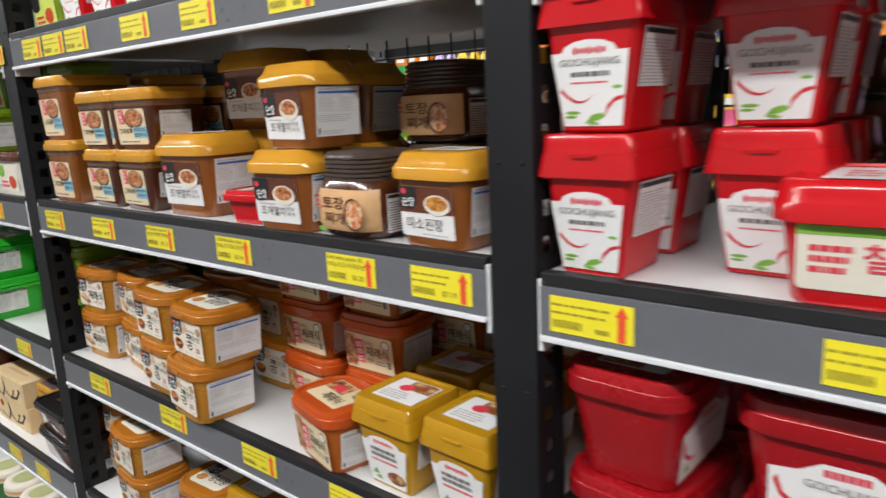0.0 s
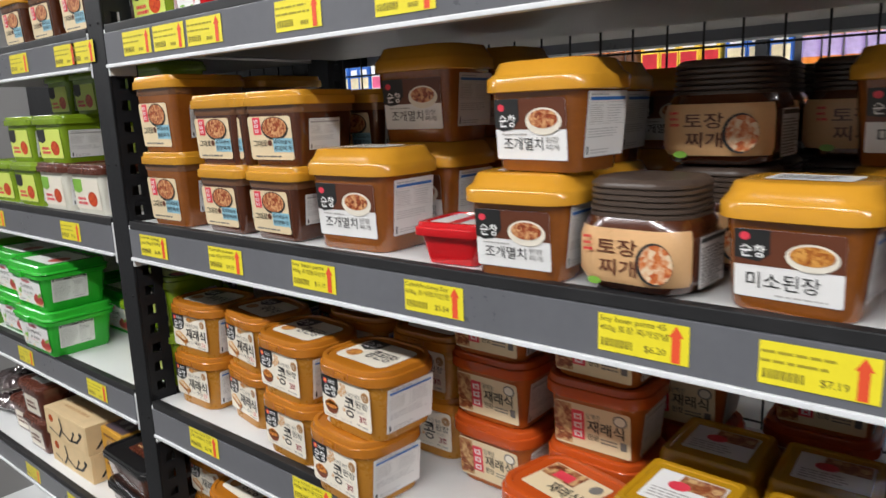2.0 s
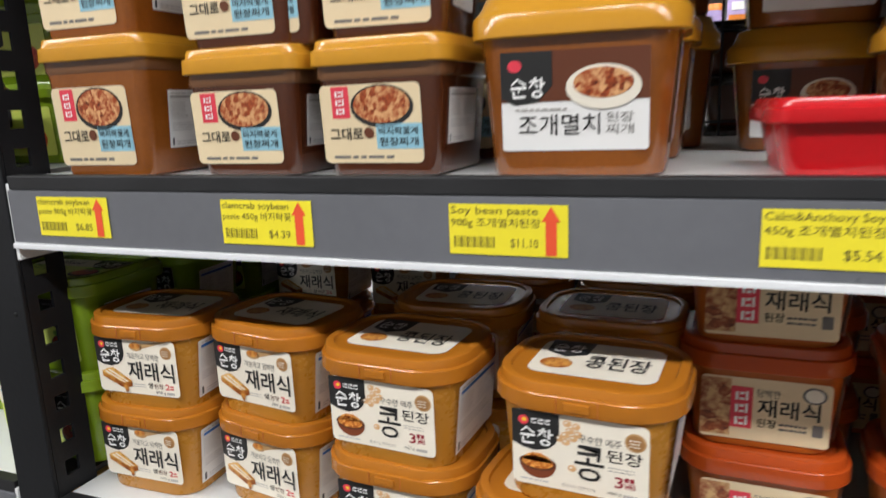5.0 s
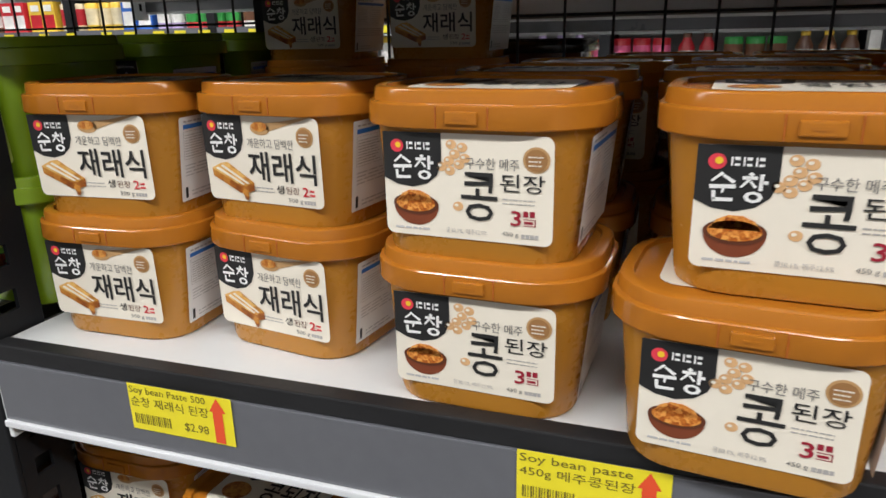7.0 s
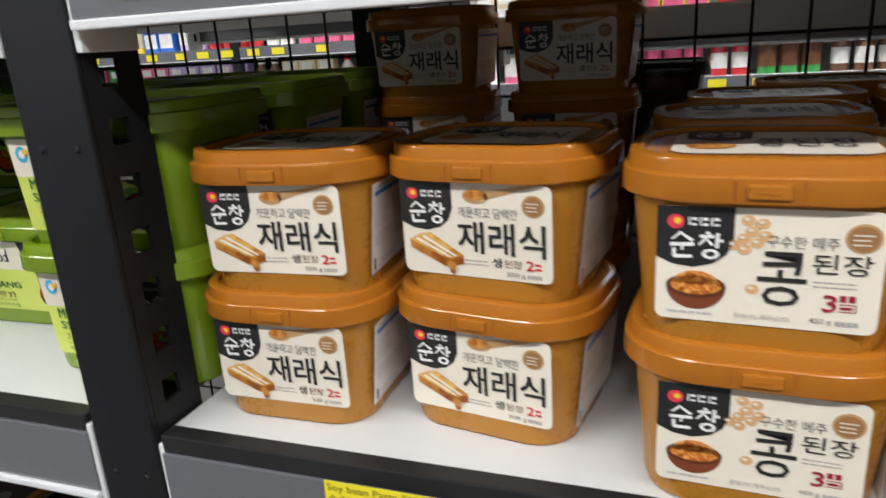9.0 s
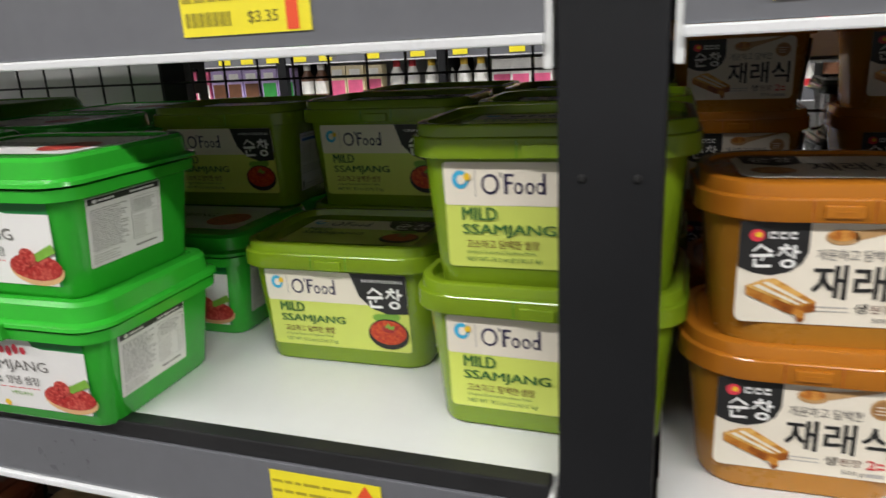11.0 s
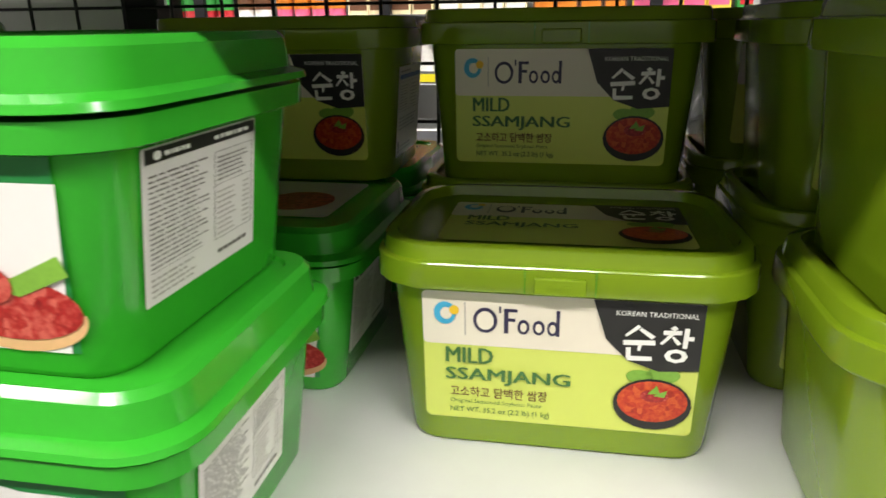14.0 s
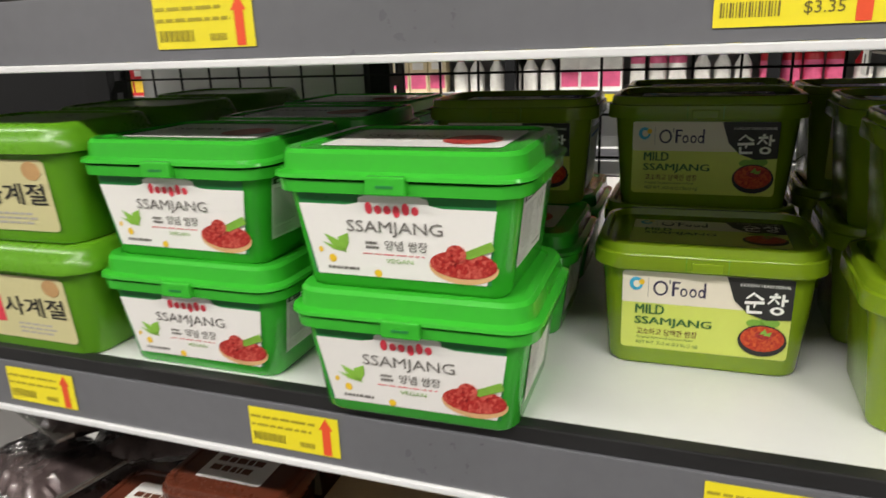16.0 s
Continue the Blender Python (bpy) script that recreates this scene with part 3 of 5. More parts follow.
def miso_tub():
    root, f, s, t = tub_shell("miso_tub", 0.108, 0.094, 0.092, 0.026, "amber", "gold_lid", taper=0.006, r=0.02, lid_r=0.026, dome=0.005, recess=0,
                              label="clear tub of brown miso paste with golden lid", group="miso tubs")
    L = Sheet(root, f, -0.036, 0.011, 0.035, 0.06, "paper", 0.002, label="white label with soup bowl picture")
    L.rect(0, 0.48, 1, 1, "ink_brown", 1, "dark_band")
    L.poly([(0, 1), (0.34, 1), (0.34, 0.66), (0.24, 0.54), (0, 0.58)], "ink", 2, "black_corner")
    L.oval(0.1, 0.9, 0.05, 0.06, "ink_pink", 3, "red_dot")
    L.crest(0.06, 0.6, 0.3, 0.78)
    L.oval(0.72, 0.66, 0.24, 0.2, "cream", 3, "bowl")
    L.oval(0.72, 0.69, 0.2, 0.14, "beans", 4, "soup")
    L.text("미소된장", 0.12, 0.15, 0.8, 0.39, "ink", 2)
    L.dash(0.4, 0.05, 0.9, 0.1, 1, "ink_light", 1, 3)
    info_label(root, s, -0.028, 0.014, 0.03, 0.06, seed=23)
    T = Sheet(root, t, -0.028, -0.018, 0.03, 0.02, "paper", 0.003, "top_label", "white lid label")
    T.dash(0.1, 0.2, 0.9, 0.8, 3, "ink_grey", 1, 2)
    return root


def clam_tub(big):
    """A squarish clear tub of dark paste with a thin golden lid."""
    w, d, h = (0.108, 0.125, 0.104) if big else (0.102, 0.108, 0.089)
    root, f, s, t = tub_shell("clam_paste_tub", w, d, h, 0.017, "amber" if big else "amber_dark", "gold_lid", taper=0.006, r=0.01, lid_r=0.016, over=0.005, clear="clear_lip",
                              label="clear tub of dark clam soybean paste with golden lid", group="clam paste tubs")
    y1 = 0.068 if big else 0.06
    L = Sheet(root, f, -0.042, 0.009, 0.031, y1, "beige" if big else "beige", 0.004, label="beige label with red banner and stew picture")
    L.rect(0.12, 0.58, 0.3, 0.98, "ink_pink", 1, "red_banner")
    L.polys([q for y in (0.63, 0.74, 0.85) for q in (rrect(0.165, y, 0.185, y + 0.07), rrect(0.195, y + 0.05, 0.225, y + 0.07), rrect(0.195, y, 0.225, y + 0.02), rrect(0.235, y, 0.25, y + 0.08))], "ink_white", 3, "white_mark")
    L.oval(0.62, 0.72, 0.31, 0.27, "ink", 1, "pot")
    L.oval(0.62, 0.74, 0.28, 0.23, "stew", 2, "stew")
    L.rect(0.55, 0.18, 1.0, 0.5, "ink_sky", 1, "blue_panel")
    L.text("바지락꽃게", 0.58, 0.36, 0.96, 0.46, "ink", 3, 0.02)
    L.text("된장찌개", 0.58, 0.22, 0.96, 0.33, "ink", 3, 0.02)
    L.text("그대로", 0.08, 0.3, 0.42, 0.46, "ink", 2, 0.03)
    L.oval(0.48, 0.39, 0.05, 0.07, "ink_brown", 2, "seal")
    L.dash(0.1, 0.06, 0.9, 0.14, 1, "ink_grey", 1, 2)
    info_label(root, s, -0.032, 0.02, 0.02, y1 - 0.004, "ink_light", 31)
    return root


def stew_jar():
    """A squat rounded jar with a ribbed screw lid."""
    root = tagged(new("stew_paste_jar"), "squat clear jar of dark stew paste with ribbed brown lid", "jar", "stew paste jars")
    w, d = 0.098, 0.096
    smooth(part("body", loft([(w - 0.03, d - 0.03, 0.02, 0), (w - 0.012, d - 0.012, 0.026, 0.004), (w, d, 0.03, 0.016), (w, d, 0.03, 0.045), (w - 0.005, d - 0.005, 0.03, 0.056), (w - 0.014, d - 0.014, 0.03, 0.064)], 8), "amber_dark", root), 50)
    rings, z = [], 0.060
    for i in range(6):
        g = 0.0016 * (i > 1)
        rings += [(w - 0.012 - g - 0.0016, d - 0.012 - g - 0.0016, 0.03, z), (w - 0.010 - g, d - 0.010 - g, 0.03, z + 0.0012), (w - 0.010 - g, d - 0.010 - g, 0.03, z + 0.0036)]
        z += 0.0046
    rings += [(w - 0.02, d - 0.02, 0.028, 0.0905), (w - 0.03, d - 0.03, 0.024, 0.0905)]
    smooth(part("lid", loft(rings, 8), "dark_lid", root, "ribbed dark brown lid"), 50)
    bm = bmesh.new()
    rings = [ring_points(w + g, d + g, 0.03, z, 8) for g, z in ((-0.0044, 0.010), (0.0012, 0.0165), (0.0012, 0.0448), (-0.003, 0.0535))]
    n, pick = len(rings[0]), [i for i, p in enumerate(rings[0]) if p[1] < -d / 2 + 0.024]
    rows = [{i: bm.verts.new(r[i]) for i in pick} for r in rings]
    for lo, hi in zip(rows, rows[1:]):
        for i in pick:
            j = (i + 1) % n
            if j in lo:
                bm.faces.new((lo[i], lo[j], hi[j], hi[i]))
    wrap = smooth(part("front_label", bm, "peach", root, "peach printed label with stew picture"), 60)
    f = Matrix.Translation((0, -d / 2 - 0.0012, 0.007)) @ Matrix(((1, 0, 0), (0, 0, -1), (0, 1, 0))).to_4x4()
    words("토장", "ink_brown", wrap, f, -0.022, 0.026, 0.012, 0.039, 0.0004, 0.03)
    words("찌개", "ink_brown", wrap, f, -0.02, 0.01, 0.012, 0.023, 0.0004, 0.03)
    printed("pot", [oval(0.026, 0.022, 0.015, 0.0165)], "ink", wrap, f, 0.0003)
    printed("stew", [oval(0.0275, 0.022, 0.0135, 0.015)], "veg_print", wrap, f, 0.0006)
    printed("small_print", dashes(-0.034, 0.028, -0.025, 0.043, 3, 4), "ink_red", wrap, f, 0.0003)
    printed("leaf", [oval(-0.024, 0.004, 0.006, 0.003)], "ink_leaf", wrap, f, 0.0005)
    f2 = Matrix.Translation((w / 2 + 0.001, 0, 0.006)) @ Matrix(((0, 0, 1), (1, 0, 0), (0, 1, 0))).to_4x4()
    s = Sheet(root, f2, -0.024, 0.002, 0.024, 0.042, "paper", 0.001, "side_label", "white printed nutrition label")
    s.rect(0.03, 0.88, 0.97, 0.97, "ink", name="header")
    s.dash(0.05, 0.05, 0.95, 0.82, 12, "ink_grey", 1, 5)
    return root


def red_box():
    root, f, s, t = tub_shell("red_pepper_paste_box", 0.08, 0.084, 0.042, 0.013, "red", "red", taper=0.006, r=0.01, lid_r=0.012,
                              label="small red plastic pepper paste tub with red lid", group="")
    T = Sheet(root, t, -0.027, -0.026, 0.027, 0.028, "paper", 0.002, "top_label", "white and red lid label")
    T.rect(0.4, 0.0, 0.62, 1.0, "ink_red", 1, "red_band")
    T.dash(0.05, 0.2, 0.36, 0.8, 3, "paper", 1, 3)
    return root


def hinged_tub(name, label, material, ink, w, d, h, lid_h, group, kind):
    """A tall square tub whose flip-top lid has a finger notch."""
    root = tagged(new(name), label, "tub", group)
    w1, d1, hb = w - 0.004, d - 0.004, h - lid_h
    w0, d0 = w1 - 0.022, d1 - 0.018
    smooth(part("body", loft([(w0 - 0.004, d0 - 0.004, 0.005, 0), (w0, d0, 0.006, 0.002), (w1 - 0.002, d1 - 0.002, 0.007, hb + 0.002)], 4), material, root), 35)
    smooth(part("lid", loft([(w + 0.006, d + 0.004, 0.007, hb), (w + 0.006, d + 0.004, 0.007, hb + 0.0015), (w, d, 0.007, hb + lid_h * 0.55), (w - 0.001, d - 0.001, 0.007, hb + lid_h * 0.56), (w - 0.003, d - 0.003, 0.007, h - 0.003), (w - 0.007, d - 0.007, 0.006, h), (w - 0.016, d - 0.016, 0.005, h), (w - 0.018, d - 0.018, 0.005, h - 0.001)], 4), material, root), 35)
    smooth(part("finger_notch", loft([(0.02, 0.004, 0.0018, -0.001), (0.024, 0.004, 0.0018, 0.001)], 4), material, root), 40).location = (0, -d / 2 - 0.0006, hb + lid_h * 0.5)
    f = face_frame(w0, d0, w1, d1, hb, "front")
    e = hb - 0.01
    a = w * 0.39
    out = [(0.12, 0), (0.88, 0), (1.0, 0.86), (0.86, 0.86)] + [(0.5 + 0.36 * math.cos(radians(x)), 0.86 + 0.14 * math.sin(radians(x))) for x in (30, 60, 90, 120, 150)] + [(0.14, 0.86), (0.0, 0.86)]
    L = Sheet(root, f, -a, 0.005, a, e, "paper", 0, label="white printed label with pictures", outline=out)
    L.polys([oval(0.32 + 0.062 * i, 0.875, 0.025, 0.035 + 0.012 * (i in (0, 3, 5)), 12) for i in range(7)], "ink_pink", 1, "red_mark")
    if kind == "gochujang":
        L.text("GOCHUJANG", 0.12, 0.68, 0.88, 0.79, ink, 2)
        L.dash(0.25, 0.58, 0.78, 0.65, 1, "ink_grey", 1, 3, 0.8)
        L.dash(0.25, 0.5, 0.75, 0.53, 1, "ink_pink", 1, 4, 0.7)
        arc = [(0.1 + 0.45 * i / 8, 0.47 - 0.2 * math.sin(math.pi * (0.1 + 0.75 * i / 8))) for i in range(9)]
        L.poly([(x, y + 0.06 * (1 - i / 8)) for i, (x, y) in enumerate(arc)] + arc[::-1], "ink_red", 1, "chilli")
        L.poly([(0.66, 0.1), (0.7, 0.24), (0.8, 0.33), (0.92, 0.36), (0.92, 0.32), (0.8, 0.28), (0.72, 0.2)], "ink_red", 1, "chilli")
        L.polys([oval(0.25, 0.16, 0.1, 0.022, 14), oval(0.22, 0.11, 0.08, 0.018, 14), [(0.42, 0.05), (0.5, 0.13), (0.62, 0.16), (0.68, 0.12), (0.58, 0.07)], [(0.4, 0.04), (0.52, 0.06), (0.6, 0.02), (0.5, 0.01)], oval(0.84, 0.45, 0.06, 0.02, 12)], "ink_leaf", 1, "leaf_print")
    else:
        L.dash(0.2, 0.56, 0.8, 0.78, 2, "ink_grey", 1, 3, 0.7)
        L.dash(0.2, 0.46, 0.8, 0.52, 1, "ink_pink", 1, 4, 0.7)
        L.oval(0.7, 0.2, 0.2, 0.13, "meal_print", 1, "dish")
        L.polys([[(0.16, 0.16), (0.25, 0.3), (0.32, 0.18)], [(0.2, 0.1), (0.34, 0.16), (0.36, 0.06)]], "ink_leaf", 1, "leaf_print")
    r = face_frame(w0, d0, w1, d1, hb, "right")
    S = Sheet(root, r, -d * 0.3, hb * 0.42, d * 0.36, hb * 0.97, "paper", 0.001, "side_label", "white printed nutrition label")
    S.rect(0.03, 0.88, 0.97, 0.97, "ink", name="header")
    S.dash(0.05, 0.05, 0.95, 0.82, 14, "ink_light", 1, 5)
    if kind != "gochujang":
        T = Sheet(root, face_frame(w0, d0, w1, d1, h - 0.001, "top"), -w * 0.32, -d * 0.3, w * 0.36, d * 0.3, "paper", 0.002, "top_label", "white lid label with dish picture")
        T.rect(0.35, 0.55, 0.97, 0.97, "meal_print", 1, "picture")
        T.oval(0.4, 0.6, 0.16, 0.14, "ink_pink", 2, "red_mark")
        T.dash(0.08, 0.1, 0.8, 0.45, 4, "ink_light", 1, 6)
    return root


def wide_red_tub():
    root, f, s, t = tub_shell("wide_red_pepper_paste_tub", 0.165, 0.125, 0.084, 0.028, "red", "red", taper=0.008, r=0.02, lid_r=0.024, dome=0.002,
                              label="wide red plastic pepper paste tub with cream label", group="")
    L = Sheet(root, f, -0.064, 0.012, 0.064, 0.06, "cream", 0.004, label="cream and green printed label")
    L.rect(0.0, 0.78, 1, 1, "ink_leaf", 1, "green_band")
    L.text("찰고추장", 0.3, 0.3, 0.9, 0.7, "ink_pink", 2, 0.03)
    L.oval(0.6, 0.86, 0.1, 0.1, "ink_red", 2, "seal")
    L.dash(0.06, 0.25, 0.28, 0.7, 3, "ink_pink", 1, 2, 0.6)
    T = Sheet(root, t, -0.055, -0.035, 0.055, 0.035, "paper", 0.003, "top_label", "white lid label")
    T.dash(0.1, 0.2, 0.9, 0.8, 3, "ink_pink", 1, 4)
    return root


def big_red_tub():
    root, f, s, t = tub_shell("big_red_pepper_paste_tub", 0.152, 0.112, 0.102, 0.024, "red_dark", "red_dark", taper=0.012, r=0.022, lid_r=0.028,
                              label="big deep red plastic pepper paste tub with white lid label", group="big red pepper paste tubs")
    L = Sheet(root, f, -0.05, 0.008, 0.05, 0.064, "paper", 0.003, label="white label with red chillies", outline=[(0, 0), (1, 0), (1, 0.8), (0.8, 0.84), (0.65, 1), (0.35, 1), (0.2, 0.84), (0, 0.8)])
    L.polys([rrect(0.36 + 0.05 * i, 0.82, 0.4 + 0.05 * i, 0.93, 0.004) for i in range(6)], "ink_pink", 1, "red_mark")
    L.text("GOCHUJANG", 0.24, 0.58, 0.8, 0.74, "ink_grey", 2)
    L.poly([(0.06, 0.7), (0.1, 0.45), (0.2, 0.32), (0.34, 0.26), (0.2, 0.25), (0.08, 0.38), (0.03, 0.6)], "ink_red", 1, "chilli")
    L.polys([[(0.06, 0.12), (0.16, 0.24), (0.22, 0.1)]], "ink_leaf", 1, "leaf_print")
    T = Sheet(root, t, -0.05, -0.03, 0.05, 0.03, "paper", 0.003, "top_label", "white lid label with chilli")
    T.rect(0.02, 0.35, 0.4, 0.97, "meal_print", 1, "picture")
    T.text("GOCHUJANG", 0.45, 0.5, 0.9, 0.66, "ink_grey", 2)
    T.poly([(0.5, 0.3), (0.6, 0.15), (0.75, 0.12), (0.85, 0.2), (0.75, 0.18), (0.62, 0.22)], "ink_red", 1, "chilli")
    return root


def bright_green_tub():
    """A bright green tub with a deep clip-on lid."""
    w, d, h = 0.166, 0.134, 0.0885
    root = tagged(new("bright_green_ssamjang_tub"), "bright green plastic ssamjang tub with clip lid and white label", "tub", "bright green ssamjang tubs")
    w1, d1, hb = w - 0.016, d - 0.014, 0.066
    w0, d0 = w1 - 0.016, d1 - 0.012
    smooth(part("body", loft([(w0 - 0.005, d0 - 0.005, 0.012, 0), (w0, d0, 0.014, 0.003), (w1, d1, 0.016, hb)], 6), "bright_green", root), 35)
    smooth(part("collar", loft([(w - 0.008, d - 0.008, 0.02, 0.0625), (w - 0.005, d - 0.005, 0.02, 0.0632), (w - 0.004, d - 0.004, 0.02, 0.0705), (w - 0.012, d - 0.012, 0.02, 0.0705)], 6), "bright_green", root), 35)
    smooth(part("lid", loft([(w - 0.004, d - 0.004, 0.02, 0.0718), (w, d, 0.021, 0.0723), (w - 0.001, d - 0.001, 0.021, 0.0745), (w - 0.010, d - 0.010, 0.019, 0.0762), (w - 0.012, d - 0.012, 0.018, 0.0860), (w - 0.0165, d - 0.0165, 0.016, h), (w - 0.028, d - 0.028, 0.014, h), (w - 0.03, d - 0.03, 0.013, h - 0.0015)], 6), "bright_green", root), 32)
    clip = part("latch", boxed(-0.0125, 0.0125, -d / 2 - 0.003, -d / 2 + 0.006, 0.0640, 0.0750, 0.0012), "bright_green", root)
    part("latch_slot", boxed(-0.0055, 0.0055, -d / 2 - 0.0034, -d / 2, 0.0685, 0.0700), "deep_green", clip)
    f, s = face_frame(w0, d0, w1, d1, hb, "front"), face_frame(w0, d0, w1, d1, hb, "right")
    out = [(0.06, 0), (0.94, 0), (1.0, 0.85), (0.74, 0.85), (0.68, 0.88)] + [(0.5 + 0.2 * math.cos(radians(x)), 0.88 + 0.12 * math.sin(radians(x))) for x in (30, 50, 70, 90, 110, 130, 150)] + [(0.32, 0.88), (0.26, 0.85), (0, 0.85)]
    printed("label_ground", [[(-0.058, 0.0095), (0.058, 0.0095), (0.0632, 0.064), (-0.0632, 0.064)]], "deep_green", root, f, 0.0003)
    L = Sheet(root, f, -0.0630, 0.0095, 0.0630, 0.064, "paper", 0, label="white printed label with bowl of red paste", outline=out)
    L.polys([oval(0.375 + 0.047 * i, 0.81 - 0.015 * (i == 3) + 0.015 * (i in (0, 4)), 0.019, 0.05 + 0.02 * (i in (0, 3, 4)), 12) for i in range(6)], "ink_pink", 1, "red_mark")
    L.text("SSAMJANG", 0.25, 0.5, 0.74, 0.68, "ink_grey", 2)
    L.text("양념 쌈장", 0.44, 0.34, 0.66, 0.46, "ink_grey", 2, 0.012)
    L.dash(0.34, 0.35, 0.42, 0.46, 2, "ink_grey", 2, 5, 0.55)
    L.dash(0.32, 0.28, 0.66, 0.31, 1, "ink_pink", 1, 3, 0.35)
    L.text("VEGAN", 0.44, 0.19, 0.58, 0.24, "ink_leaf", 2)
    L.polys([[(0.12, 0.5), (0.2, 0.42), (0.22, 0.3), (0.15, 0.38)], [(0.22, 0.28), (0.19, 0.46), (0.25, 0.52), (0.25, 0.4)], [(0.1, 0.4), (0.2, 0.34), (0.24, 0.28), (0.16, 0.31)]], "ink_leaf", 1, "leaf_print")
    L.polys([oval(0.15, 0.2, 0.02, 0.05), oval(0.39, 0.05, 0.02, 0.045), oval(0.09, 0.3, 0.012, 0.035)], "ink_yellow", 1, "bean_print")
    L.dash(0.12, 0.07, 0.3, 0.12, 1, "ink_grey", 1, 4, 0.7)
    L.oval(0.83, 0.2, 0.17, 0.2, "peach", 1, "bowl", 175, 365)
    L.oval(0.83, 0.23, 0.165, 0.165, "paste_print", 2, "red_paste")
    L.poly([(0.8, 0.34), (0.97, 0.52), (0.985, 0.42), (0.86, 0.3)], "ink_leaf", 3, "cucumber_stick")
    L.oval(0.8, 0.36, 0.05, 0.1, "paste_print", 4, "red_paste")
    S = Sheet(root, s, -0.043, 0.0175, 0.021, 0.0615, "paper", 0.001, "side_label", "white printed nutrition label")
    S.rect(0.02, 0.9, 0.98, 0.99, "ink", name="header")
    S.oval(0.1, 0.945, 0.03, 0.028, "ink_white", 2, "ring_mark")
    S.dash(0.15, 0.93, 0.36, 0.965, 1, "ink_white", 2, 8, 0.8)
    S.dash(0.56, 0.93, 0.95, 0.965, 1, "ink_white", 2, 9, 0.8)
    S.dash(0.04, 0.24, 0.52, 0.85, 19, "ink_grey", 1, 5, 0.3)
    S.dash(0.04, 0.05, 0.4, 0.2, 4, "ink_light", 1, 7, 0.4)
    S.polys([rrect(0.57, 0.2, 0.575, 0.84), rrect(0.955, 0.2, 0.96, 0.84), rrect(0.57, 0.836, 0.96, 0.84), rrect(0.57, 0.2, 0.96, 0.204), rrect(0.57, 0.6, 0.96, 0.604), rrect(0.04, 0.215, 0.46, 0.218)], "ink_grey", 1, "table_frame")
    S.dash(0.6, 0.63, 0.92, 0.82, 6, "ink_grey", 1, 6, 0.32)
    S.dash(0.6, 0.23, 0.78, 0.58, 9, "ink_light", 1, 16, 0.3)
    S.dash(0.86, 0.23, 0.94, 0.58, 9, "ink_light", 1, 17, 0.3)
    S.dash(0.6, 0.09, 0.92, 0.13, 1, "ink_grey", 1, 18, 0.7)
    T = Sheet(root, face_frame(w0, d0, w1, d1, h - 0.0015, "top"), -0.058, -0.038, 0.06, 0.038, "paper", 0.004, "top_label", "white lid label")
    T.oval(0.78, 0.4, 0.16, 0.26, "paste_print", 1, "red_paste")
    T.text("SSAMJANG", 0.12, 0.42, 0.6, 0.62, "ink_grey", 2)
    return root


